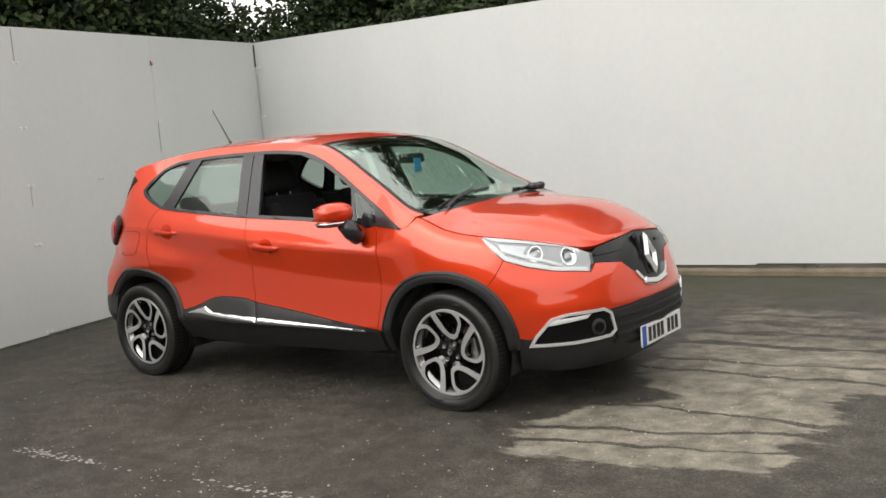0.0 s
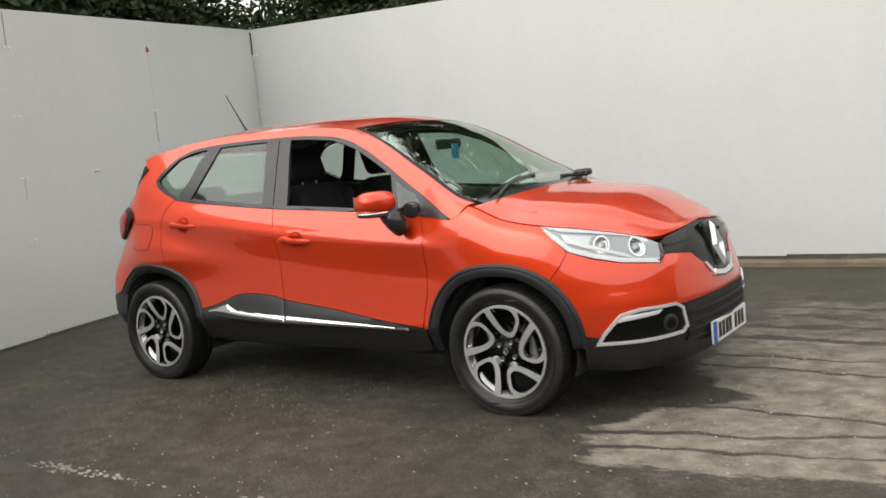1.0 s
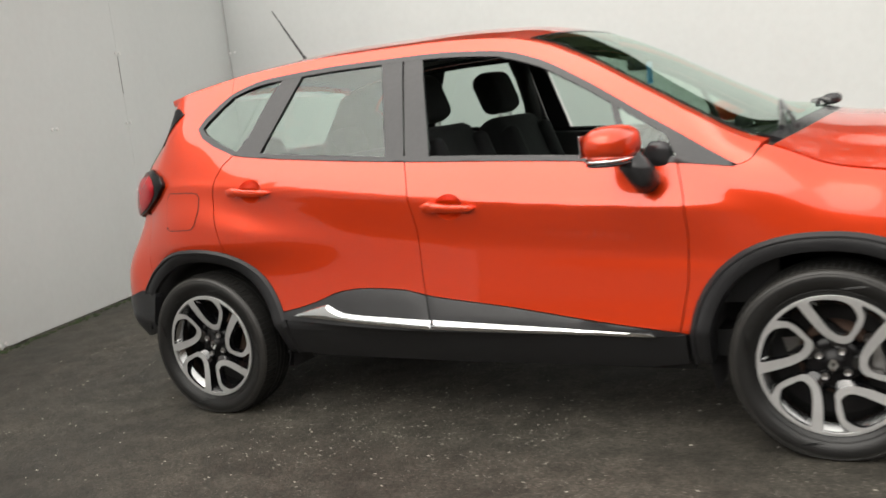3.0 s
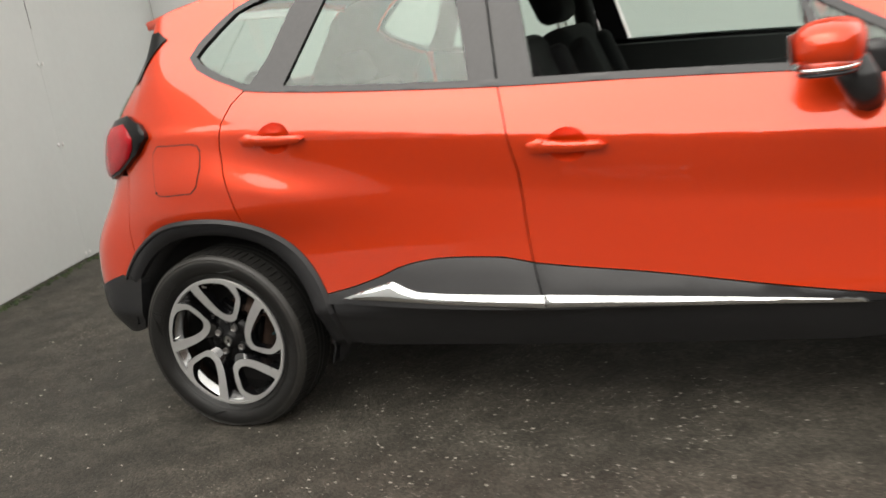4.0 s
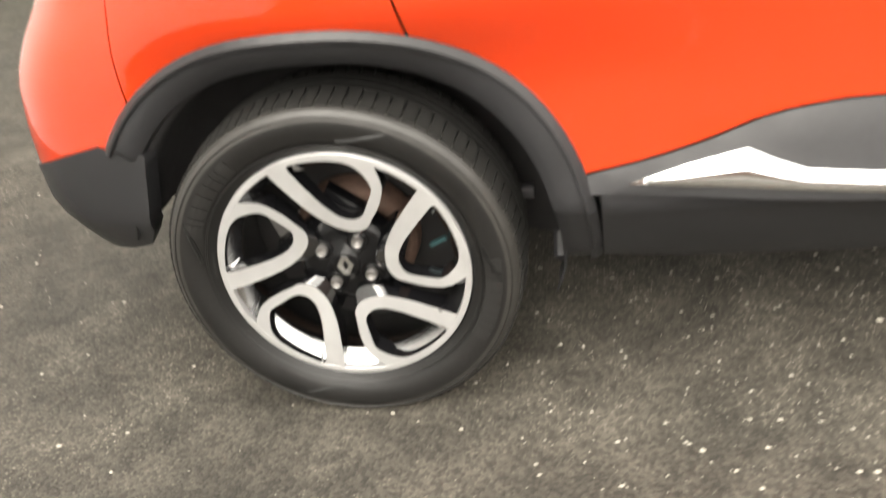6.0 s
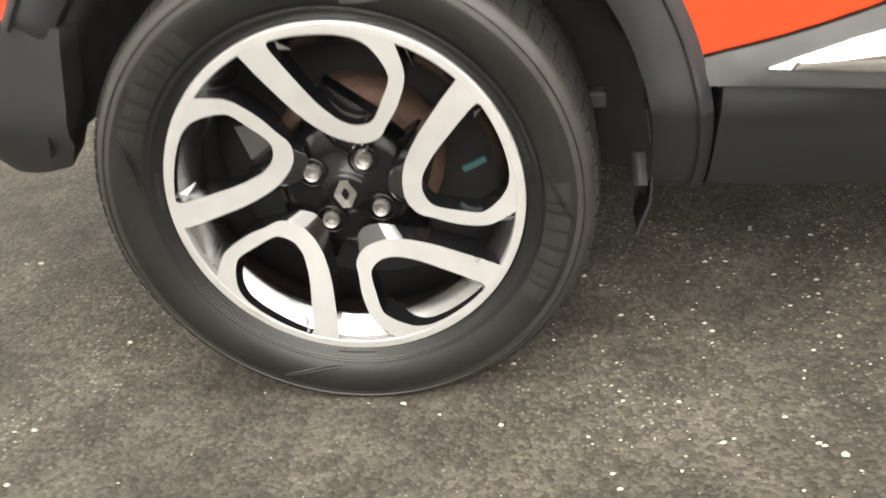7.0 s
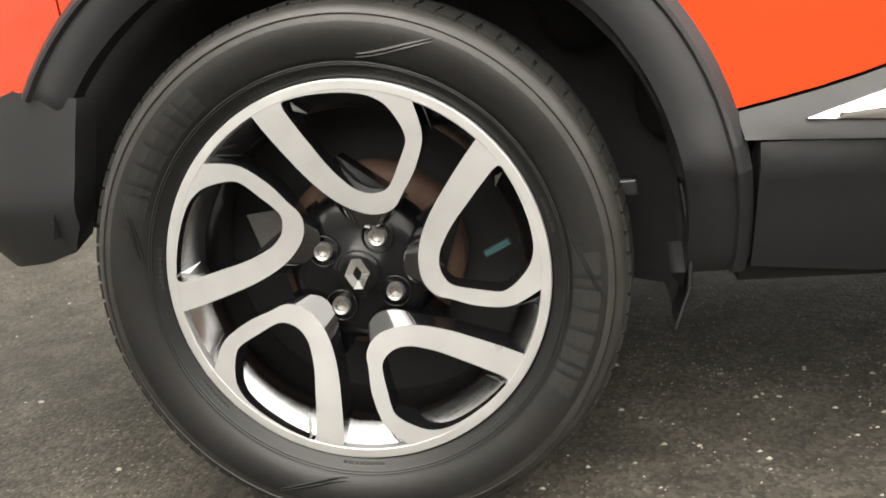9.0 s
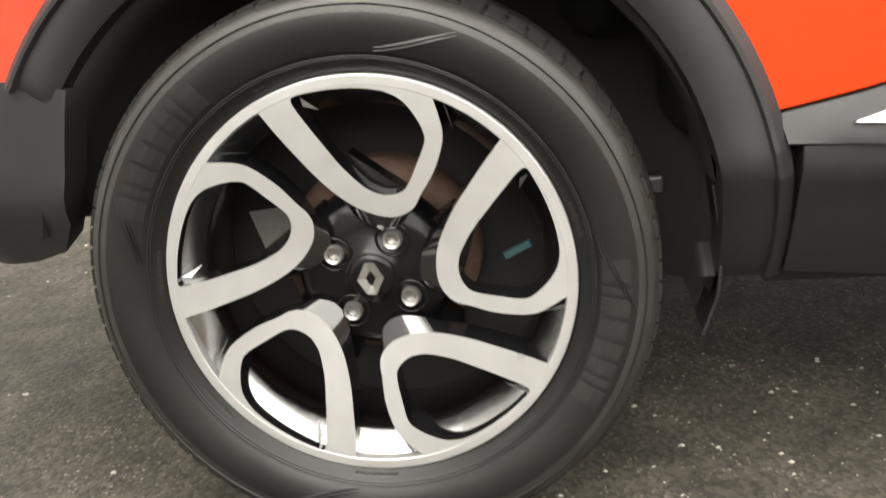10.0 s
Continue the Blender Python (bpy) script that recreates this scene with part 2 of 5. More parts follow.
    pale = op("MULTIPLY", ramp(stone_col.outputs[0], 0.62, 1.0), worn)
    pale_size = ramp(stone.outputs["Distance"], 0.42, 0.25)
    chips = op("MULTIPLY", pale, pale_size)
    base = op("ADD", ramp(stain, 0.3, 0.75, 0.036, 0.062), op("MULTIPLY", op("SUBTRACT", grain, 0.5), 0.035))
    base = op("ADD", base, op("MULTIPLY", op("SUBTRACT", noise_at(26, 5), 0.5), 0.04))
    base = op("MULTIPLY", base, ramp(stone_col.outputs[1], 0.0, 1.0, 0.64, 1.36))
    base = op("ADD", base, op("MULTIPLY", dry, 0.135))
    base = op("ADD", base, op("MULTIPLY", chips, 0.19))
    base = op("MULTIPLY", base, ramp(noise_at(7, 6), 0.3, 0.7, 0.72, 1.28))
    base = op("MAXIMUM", base, 0.008)
    tint = N("ShaderNodeCombineColor")
    L(base, tint.inputs[0])
    L(op("MULTIPLY", base, 0.905), tint.inputs[1])
    L(op("MULTIPLY", base, 0.735), tint.inputs[2])
    # moss towards the far wall foot
    moss = N("ShaderNodeMix")
    moss.data_type = "RGBA"
    L(op("MULTIPLY", ramp(Y, 1.9, 3.3, 0.0, 0.92), ramp(noise_at(2.2, 5), 0.30, 0.58)), moss.inputs[0])
    L(tint.outputs[0], moss.inputs[6])
    moss.inputs[7].default_value = (0.040, 0.039, 0.020, 1)
    L(moss.outputs[2], b.inputs["Base Color"])
    L(op("ADD", ramp(stain, 0.3, 0.7, 0.60, 0.76), op("MULTIPLY", dry, 0.18)), b.inputs["Roughness"])
    b.inputs["Specular IOR Level"].default_value = 0.28
    h = op("ADD", op("MULTIPLY", stone.outputs["Distance"], -0.7), op("MULTIPLY", grain, 0.5))
    bp = N("ShaderNodeBump")
    bp.inputs["Strength"].default_value, bp.inputs["Distance"].default_value = 0.6, 0.004
    L(h, bp.inputs["Height"])
    L(bp.outputs[0], b.inputs["Normal"])
    return m


TRICKLES = ((0.58, 0.04, 0.014), (0.33, -0.05, 0.016), (-0.45, -0.08, 0.018), (-0.77, 0.28, 0.015), (-0.99, 0.18, 0.014), (-1.30, 0.2, 0.022), (1.02, 0.02, 0.045), (1.37, 0.0, 0.05), (1.67, -0.13, 0.05), (2.0, 0.05, 0.05))
TARMAC = asphalt_material()


# ---- mesh helpers ----
def part(name, bm, mat, parent=None, label="", smooth=False):
    """Links a bmesh as one object; a child where parent is given."""
    me = bpy.data.meshes.new(name)
    bm.normal_update()
    bm.to_mesh(me)
    bm.free()
    me.materials.append(mat)
    if smooth:
        me.shade_smooth()
    ob = new(name, me)
    if parent:
        ob.parent = parent
    if label:
        tagged(ob, label)
    return ob


def box(bm, x0, x1, y0, y1, z0, z1, m=None, bevel=0.0):
    c = bmesh.ops.create_cube(bm, size=1.0)
    t = Matrix.LocRotScale(((x0 + x1) / 2, (y0 + y1) / 2, (z0 + z1) / 2), None, (x1 - x0, y1 - y0, z1 - z0))
    bmesh.ops.transform(bm, matrix=(m @ t) if m else t, verts=c["verts"])
    if bevel:
        es = {e for v in c["verts"] for e in v.link_edges}
        bmesh.ops.bevel(bm, geom=list(es), offset=bevel, segments=3, affect="EDGES", profile=0.5)


def boxed(x0, x1, y0, y1, z0, z1, m=None, bevel=0.0):
    bm = bmesh.new()
    box(bm, x0, x1, y0, y1, z0, z1, m, bevel)
    return bm


def tube(points, radius, sides=8, radii=None):
    """A round bar along a line of points."""
    bm = bmesh.new()
    pts = [Vector(p) for p in points]
    rings = []
    for i, p in enumerate(pts):
        d = (pts[min(i + 1, len(pts) - 1)] - pts[max(i - 1, 0)]).normalized()
        a = d.orthogonal().normalized()
        if i and rings:
            prev = (rings[-1][0].co - pts[i - 1]).normalized()
            a = (prev - d * prev.dot(d)).normalized()
        b = d.cross(a)
        r = radii[i] if radii else radius
        rings.append([bm.verts.new(p + r * (math.cos(k * 2 * math.pi / sides) * a + math.sin(k * 2 * math.pi / sides) * b)) for k in range(sides)])
    for r0, r1 in zip(rings, rings[1:]):
        for k in range(sides):
            bm.faces.new((r0[k], r0[(k + 1) % sides], r1[(k + 1) % sides], r1[k]))
    bm.faces.new(rings[0][::-1]), bm.faces.new(rings[-1])
    return bm


def lathe(profile, sides=72, centre=(0, 0, 0)):
    """Turns (radius, depth) pairs round the y axis."""
    bm = bmesh.new()
    rings = []
    for r, d in profile:
        rings.append([bm.verts.new((centre[0] + r * math.sin(k * 2 * math.pi / sides), centre[1] + d, centre[2] + r * math.cos(k * 2 * math.pi / sides))) for k in range(sides)])
    for r0, r1 in zip(rings, rings[1:]):
        for k in range(sides):
            bm.faces.new((r0[k], r1[k], r1[(k + 1) % sides], r0[(k + 1) % sides]))
    return bm


def spline(keys):
    """A smooth curve through (position, value) pairs."""
    xs, ys = np.array([k[0] for k in keys], float), np.array([k[1] for k in keys], float)
    d = np.diff(ys) / np.diff(xs)
    m = np.zeros(len(xs))
    m[0], m[-1] = d[0], d[-1]
    for i in range(1, len(xs) - 1):
        if d[i - 1] * d[i] > 0:
            h0, h1 = xs[i] - xs[i - 1], xs[i + 1] - xs[i]
            w1, w2 = 2 * h1 + h0, h1 + 2 * h0
            m[i] = (w1 + w2) / (w1 / d[i - 1] + w2 / d[i])
    xs, ys, m = xs.tolist(), ys.tolist(), m.tolist()

    def f(x):
        if x <= xs[0]:
            return ys[0] + m[0] * (x - xs[0])
        if x >= xs[-1]:
            return ys[-1] + m[-1] * (x - xs[-1])
        i = 0
        while x > xs[i + 1]:
            i += 1
        h = xs[i + 1] - xs[i]
        t = (x - xs[i]) / h
        return ((1 + 2 * t) * (1 - t) ** 2 * ys[i] + t * (1 - t) ** 2 * h * m[i] + t * t * (3 - 2 * t) * ys[i + 1] + t * t * (t - 1) * h * m[i + 1])
    return f


def ease(a, b, x):
    t = min(1.0, max(0.0, (x - a) / (b - a)))
    return t * t * (3 - 2 * t)


# ---- place: ground, hoarding, trees ----
def ground_sheet():
    bm = bmesh.new()
    # fine near the car, coarse to the horizon
    bmesh.ops.create_grid(bm, x_segments=40, y_segments=40, size=9.0)
    for x0, x1, y0, y1 in ((-900, -9, -900, 900), (9, 900, -900, 900), (-9, 9, -900, -9), (-9, 9, 9, 900)):
        bm.faces.new([bm.verts.new(p) for p in ((x0, y0, 0), (x1, y0, 0), (x1, y1, 0), (x0, y1, 0))])
    bmesh.ops.remove_doubles(bm, verts=bm.verts[:], dist=0.001)
    return part("ground", bm, TARMAC)


tagged(ground_sheet(), "damp dark grey tarmac yard with a dry pale patch", "ground", kind="structure")

CORNER = Vector((-3.59, 3.779, 0))
LEFT = Vector((0.2623, -0.9650, 0))
BACK = Vector((0.9999, 0.0138, 0))
LEFT_IN, BACK_IN = Vector((0.9650, 0.2623, 0)), Vector((0.0138, -0.9999, 0))
WALL_TOP = 3.0


def hoarding(name, way, out, length, first, width, foot, fall, label):
    """A fence of tall smooth sheets on a frame. way: along it; out: towards the yard; first: the first sheet's width; fall: how the top drops in a metre."""
    base = new(name)
    tagged(base, label, "hoarding", kind="structure")
    rot = Matrix((way, -out, Vector((0, 0, 1)))).transposed().to_4x4()
    m = Matrix.Translation(CORNER) @ rot
    a, i = 0.0, 0
    while a < length:
        b = a + (first if i == 0 else width)
        lean = 0.0015 * math.sin(i * 2.1)
        bm = boxed(a + 0.0001, b - 0.0001, lean, lean + 0.012, foot + (0.022 if foot > 0.05 and i > 1 else 0) + 0.006 * math.sin(i * 1.7), WALL_TOP + 0.004 * math.sin(i * 2.9), m)
        top_z = max((m.inverted() @ v.co).z for v in bm.verts)
        for v in bm.verts:
            q = m.inverted() @ v.co
            if q.z > top_z - 0.001:
                v.co.z -= fall * min(q.x, 7.0)
        part("panel", bm, PANEL, base)
        a, i = b, i + 1
    # posts and rails behind the sheets
    k = 0.0
    while k < length:
        part("post", boxed(k - 0.04, k + 0.04, 0.04, 0.12, 0, WALL_TOP - 0.45, m), STEM, base)
        k += width
    for z in (0.35, 1.4, 2.5):
        part("rail", boxed(0, length, 0.017, 0.06, z, z + 0.09, m), STEM, base)
    return base, m


left_wall, LM = hoarding("wall_left", LEFT, LEFT_IN, 9.0, 2.10, 1.92, 0.012, 0.0444,
                         "smooth pale grey hoarding of tall screwed sheets")
back_wall, BM = hoarding("wall_back", BACK, BACK_IN, 14.0, 2.92, 3.4, 0.085, 0.0365,
                         "smooth pale grey hoarding sheets above a low kerb")


def screw_pair(m, a, z, wall):
    bm = bmesh.new()
    for d in (-0.028, 0.028):
        c = bmesh.ops.create_uvsphere(bm, u_segments=10, v_segments=6, radius=0.014)
        bmesh.ops.transform(bm, matrix=m @ Matrix.Translation((a + d, -0.006, z)) @ Matrix.Diagonal((1, 0.5, 1, 1)), verts=c["verts"])
    part("screw_pair", bm, SCREW, wall)


for a, heights in ((2.10, (0.05, 0.85, 1.42, 1.99)), (4.02, (0.04, 0.85, 1.39, 1.915, 2.50)), (5.94, (0.05, 0.85, 1.39, 1.93, 2.5))):
    for z in heights:
        screw_pair(LM, a, z, left_wall)
for z in (2.05, 2.68):
    screw_pair(BM, 0.06, z, back_wall)
screw_pair(LM, 3.09, 1.41, left_wall)
# joints that have opened a little
GAPDARK = material("shadowed_joint", (0.24, 0.24, 0.24), 0.9, 0, 0.3, 20)
for a, z0, z1, wide in ((4.02, 2.52, 2.80, 0.005), (2.10, 1.66, 1.97, 0.0022), (4.02, 1.2, 1.38, 0.0015)):
    part("joint", boxed(a - wide, a + wide, -0.0035, 0.0, z0, z1, LM), GAPDARK, left_wall)
part("joint", boxed(0.018, 0.021, -0.0035, 0.0, 0.1, 2.6, BM), GAPDARK, back_wall)
# corner strip and a small red sticker
part("corner_trim", boxed(-0.004, 0.014, -0.016, 0.0, 2.69, WALL_TOP - 0.03, BM), PLASTIC, back_wall)
bm = bmesh.new()
for dx, dz, s in ((0, 0, 0.013), (0.010, 0.016, 0.008), (-0.011, -0.013, 0.010), (0.012, -0.018, 0.008)):
    box(bm, 2.11 + dx - s, 2.11 + dx + s, -0.010, -0.004, 2.615 + dz - s, 2.615 + dz + s, LM)
part("sticker", bm, REDPAINT, left_wall)


def kerb(m, length):
    bm = bmesh.new()
    n = int(length / 0.12)
    rows = []
    for i in range(n + 1):
        a = i * length / n
        w = 0.012 * noise.noise((a * 1.7, 0, 0))
        h = 0.058 + 0.014 * noise.noise((a * 2.3, 3, 0))
        rows.append([bm.verts.new(m @ Vector(p)) for p in ((a, -0.085 + w, -0.02), (a, -0.075 + w, h * 0.7), (a, -0.05 + w, h), (a, 0.16, h + 0.004))])
    for r0, r1 in zip(rows, rows[1:]):
        for k in range(3):
            bm.faces.new((r0[k], r1[k], r1[k + 1], r0[k + 1]))
    return bm


tagged(part("kerb", kerb(BM, 14.0), CONCRETE), "low mossy concrete kerb under the hoarding", "kerb", kind="structure")


def moss_tufts():
    """Dirt and moss gathered along the left wall's foot."""
    rnd = random.Random(4)
    bm = bmesh.new()
    for _ in range(700):
        a, o = rnd.uniform(0, 6.5), abs(rnd.gauss(0, 0.035))
        p = LM @ Vector((a, -o - 0.002, 0))
        s = rnd.uniform(0.006, 0.02)
        c = bmesh.ops.create_icosphere(bm, subdivisions=1, radius=s)
        bmesh.ops.transform(bm, matrix=Matrix.Translation(p) @ Matrix.Diagonal((1, 1, rnd.uniform(0.3, 0.7), 1)), verts=c["verts"])
    return part("moss", bm, LEAF)


tagged(moss_tufts(), "dark moss and dirt along the foot of the hoarding", "moss", kind="stuff")


def bits(count, area, lo, hi, seed):
    """Small pale chips of stone and leaf litter lying on the tarmac."""
    rnd = random.Random(seed)
    bm = bmesh.new()
    for _ in range(count):
        x, y = rnd.uniform(area[0], area[1]), rnd.uniform(area[2], area[3])
        s = lo + (hi - lo) * rnd.random() ** 3
        vs = []
        turn = rnd.random() * 6.3
        for k in range(5):
            a = turn + k * 1.257
            r = s * rnd.uniform(0.6, 1.1)
            vs.append(bm.verts.new((x + r * math.cos(a), y + r * 0.7 * math.sin(a), 0.001 + rnd.random() * 0.002)))
        top = bm.verts.new((x, y, 0.002 + s * 0.5))
        for k in range(5):
            bm.faces.new((vs[k], vs[(k + 1) % 5], top))
    return bm


PALE = material("pale_stone_chips", (0.36, 0.34, 0.29), 0.8, 0, 0.3, 30)
tagged(part("stone_chips", bits(2400, (-1.8, 4.2, -3.6, 0.6), 0.0016, 0.0090, 8), PALE), "scattered pale stone chips on the tarmac", "stones", kind="stuff")
tagged(part("stone_chips", bits(700, (0.30, 1.7, -1.35, -0.40), 0.0016, 0.0065, 18), PALE), "pale stone chips gathered beside the car", "stones", kind="stuff")


def worn_line():
    """Broken flecks left of a white painted bay line."""
    rnd = random.Random(12)
    bm = bmesh.new()
    for _ in range(650):
        a = rnd.uniform(0.45, 3.2)
        if noise.noise((a * 2.2, 0.3, 0)) + rnd.uniform(-0.5, 0.5) < -0.05:
            continue
        if 1.45 < a < 2.2 and rnd.random() < 0.85 or a > 2.2 and rnd.random() < 0.6:
            continue
        x, y = a, -2.30 + 0.062 * a + rnd.gauss(0, 0.02)
        s = rnd.uniform(0.004, 0.018)
        vs = [bm.verts.new((x + s * rnd.uniform(0.5, 1.3) * math.cos(k * 1.047), y + s * rnd.uniform(0.3, 0.8) * math.sin(k * 1.047), 0.004)) for k in range(6)]
        bm.faces.new(vs)
    return part("bay_line", bm, ROADPAINT)


tagged(worn_line(), "worn broken white painted bay line", "road marking", kind="structure")


def tree(x, y, h, spread, seed, plane, low=0.8, thin=1.0):
    """An evergreen with a bare-limbed trunk. plane: a point and an outward direction that no leaf may cross."""
    rnd = random.Random(seed)
    base = new("tree")
    base.location = (x, y, 0)
    tagged(base, "dark evergreen tree behind the hoarding", "tree", "trees behind the hoarding")
    lean = Vector((rnd.uniform(-0.3, 0.3), rnd.uniform(-0.3, 0.3), 0))
    trunk_pts = [lean * (k / 6) ** 1.5 * 2 + Vector((0.08 * math.sin(k * 1.3 + seed), 0.08 * math.cos(k * 1.7), h * 0.85 * k / 6)) for k in range(7)]
    trunk = tube(trunk_pts, 0.1, 9, [0.15 - 0.02 * k for k in range(7)])
    tips = []
    clear = lambda p: (p + base.location - plane[0]).dot(plane[1]) > 0.2
    for _ in range(34):
        k = low + (5.7 - low) * rnd.random() ** 1.3
        i = int(k)
        p = trunk_pts[i].lerp(trunk_pts[i + 1], k - i)
        a = rnd.random() * 6.283
        length = spread * rnd.uniform(0.5, 1.0) * (1.15 - k / 8)
        pts = [p + Vector((math.cos(a + 0.25 * j) * length * j / 4, math.sin(a + 0.25 * j) * length * j / 4, 0.13 * length * j * (0.4 + 0.3 * rnd.random()))) for j in range(5)]
        if not clear(pts[4]) or not clear(pts[2]):
            continue
        limb = tube(pts, 0.03, 6, [0.045, 0.035, 0.026, 0.018, 0.008])
        me = bpy.data.meshes.new("tmp")
        limb.to_mesh(me)
        limb.free()
        trunk.from_mesh(me)
        bpy.data.meshes.remove(me)
        tips += [pts[2], pts[3], pts[4], pts[4]]
    part("trunk", trunk, BARK, base, smooth=True)
    verts, faces = [], []
    for tip in tips:
        for _ in range(rnd.randint(3, 5)):
            c = tip + Vector((rnd.gauss(0, 0.32), rnd.gauss(0, 0.32), rnd.gauss(0.03, 0.25)))
            size = rnd.uniform(0.2, 0.4)
            for _ in range(int(50 * thin)):
                q = c + Vector((rnd.gauss(0, 1), rnd.gauss(0, 1), rnd.gauss(0, 0.7))) * size * 0.55
                if not clear(q):
                    continue
                d = Vector((rnd.gauss(0, 1), rnd.gauss(0, 1), rnd.gauss(-0.2, 0.6))).normalized()
                e = d.orthogonal().normalized()
                e.rotate(Matrix.Rotation(rnd.random() * 3.14, 3, d))
                n = d.cross(e)
                ln, wd = rnd.uniform(0.07, 0.13), rnd.uniform(0.022, 0.038)
                i0 = len(verts)
                verts += [q, q + d * ln * 0.5 + e * wd + n * 0.006, q + d * ln, q + d * ln * 0.5 - e * wd + n * 0.006]
                faces.append((i0, i0 + 1, i0 + 2, i0 + 3))
    me = bpy.data.meshes.new("crown")
    me.from_pydata(verts, [], faces)
    me.materials.append(LEAF)
    ob = new("crown", me)
    ob.parent = base


# unseen walls added behind the way of the camera, to darken the car's reflections
far = part("unseen_wall_far", boxed(-30, 30, -17.2, -17.0, 0, 4.6), material("unseen_wall_brick", (0.10, 0.07, 0.055), 0.85, 0, 0.3, 3, bump=0.4, bump_scale=14))
tagged(far, "unseen dark brick wall added across the yard for the car's reflections", "wall", kind="structure")
# likewise added out of view, closing the open end against the sky
side_wall = part("unseen_wall_side", boxed(15.0, 15.25, -17, 12, 0, 4.6), far.data.materials[0])
tagged(side_wall, "unseen dark brick wall added at the yard's open end", "wall", kind="structure")

rnd_t = random.Random(77)
left_out, back_out = -LEFT_IN, -BACK_IN
for k in range(6):
    p = CORNER + LEFT * (-1.6 + 0.95 * k) + left_out * (1.2 + rnd_t.uniform(0, 1.6))
    tree(p.x, p.y, rnd_t.uniform(4.0, 4.8), rnd_t.uniform(1.4, 1.9), 20 + k, (CORNER, left_out), 2.0)
for k in range(6):
    p = CORNER + BACK * (0.1 + 0.95 * k) + back_out * (1.2 + rnd_t.uniform(0, 1.2))
    tree(p.x, p.y, rnd_t.uniform(3.45, 3.8), rnd_t.uniform(1.3, 1.7), 60 + k, (CORNER, back_out), 2.6)
for k in range(7):
    p = CORNER + BACK * (-0.4 + 1.25 * k) + back_out * (2.0 + rnd_t.uniform(0, 1.0))
    tree(p.x, p.y, rnd_t.uniform(7.4, 9.0), rnd_t.uniform(1.7, 2.2), 80 + k, (CORNER, back_out), 2.0, (0.8, 0.7, 0.7, 0.8, 0.7, 0.7, 0.5)[k])
for k in range(4):
    p = CORNER + LEFT * (-1.0 + 1.7 * k) + left_out * (2.6 + rnd_t.uniform(0, 1.0))
    tree(p.x, p.y, rnd_t.uniform(8.0, 9.6), rnd_t.uniform(1.8, 2.3), 170 + k, (CORNER, left_out), 2.2, 0.8)
for k in range(6):
    p = CORNER + LEFT * (-2.5 + 1.3 * k) + left_out * (3.4 + rnd_t.uniform(0, 0.8))
    tree(p.x, p.y, rnd_t.uniform(4.6, 5.4), rnd_t.uniform(1.6, 2.0), 120 + k, (CORNER, left_out), 2.2)
for k in range(4):
    p = CORNER + BACK * (-0.6 + 1.3 * k) + back_out * (3.4 + rnd_t.uniform(0, 0.8))
    tree(p.x, p.y, rnd_t.uniform(4.4, 5.0), rnd_t.uniform(1.6, 2.0), 140 + k, (CORNER, back_out), 2.4)


# ---- the car: its skin as one surface of (u, z) ----
# u runs along the side in metres, 0 at the rear axle, and on round both ends to the middle.
PLAN = [(-0.69, 0), (-0.685, -0.3), (-0.67, -0.5), (-0.632, -0.655), (-0.535, -0.752), (-0.36, -0.806), (-0.15, -0.832), (0.1, -0.842), (0.5, -0.844), (1.3, -0.845),
        (2.0, -0.844), (2.6, -0.842), (2.85, -0.828), (3.05, -0.778), (3.22, -0.68), (3.34, -0.53), (3.415, -0.3), (3.44, 0)]


def dense_plan():
    pts = [Vector((p[0], p[1])) for p in PLAN]
    pts = [Vector((pts[1].x, -pts[1].y))] + pts + [Vector((pts[-2].x, -pts[-2].y))]
    out = []
    for i in range(1, len(pts) - 2):
        p0, p1, p2, p3 = pts[i - 1:i + 3]
        t0, t1 = math.sqrt((p1 - p0).length), math.sqrt((p2 - p1).length)
        t2 = math.sqrt((p3 - p2).length)
        m1 = (p2 - p1) - (p2 - p0) * (t1 / (t0 + t1)) + (p1 - p0) * (t1 / t0)
        m2 = (p2 - p1) - (p3 - p1) * (t1 / (t1 + t2)) + (p3 - p2) * (t1 / t2)
        for k in range(40):
            s = k / 40
            out.append(p1 * (1 + 2 * s) * (1 - s) ** 2 + m1 * s * (1 - s) ** 2 + p2 * s * s * (3 - 2 * s) + m2 * s * s * (s - 1))
    out.append(pts[-2])
    return out


DP = np.array([tuple(p) for p in dense_plan()])
DL = np.concatenate([[0], np.cumsum(np.hypot(*np.diff(DP, axis=0).T))])
DL -= np.interp(0.0, DP[:, 0], DL)
U0, U1 = float(DL[0]), float(DL[-1])
DT = np.gradient(DP, axis=0)
DT /= np.hypot(DT[:, 0], DT[:, 1])[:, None]

belt = spline([(-0.9, 1.27), (-0.2, 1.235), (0.05, 1.205), (0.3, 1.158), (0.66, 1.118), (1.1, 1.08), (1.5, 1.055), (1.9, 1.025), (2.35, 0.98), (2.6, 0.92), (2.85, 0.87), (3.3, 0.80), (4.2, 0.76)])
edge_z = spline([(-0.6, 1.33), (-0.3, 1.41), (-0.15, 1.44), (0, 1.465), (0.3, 1.508), (0.7, 1.530), (1.1, 1.528), (1.45, 1.506), (1.62, 1.468), (1.8, 1.388), (2.0, 1.272), (2.2, 1.155), (2.36, 1.068),
                 (2.47, 1.03), (2.63, 0.962), (2.81, 0.93), (3.0, 0.905), (3.25, 0.865), (3.5, 0.83), (3.7, 0.845), (4.05, 0.87)])
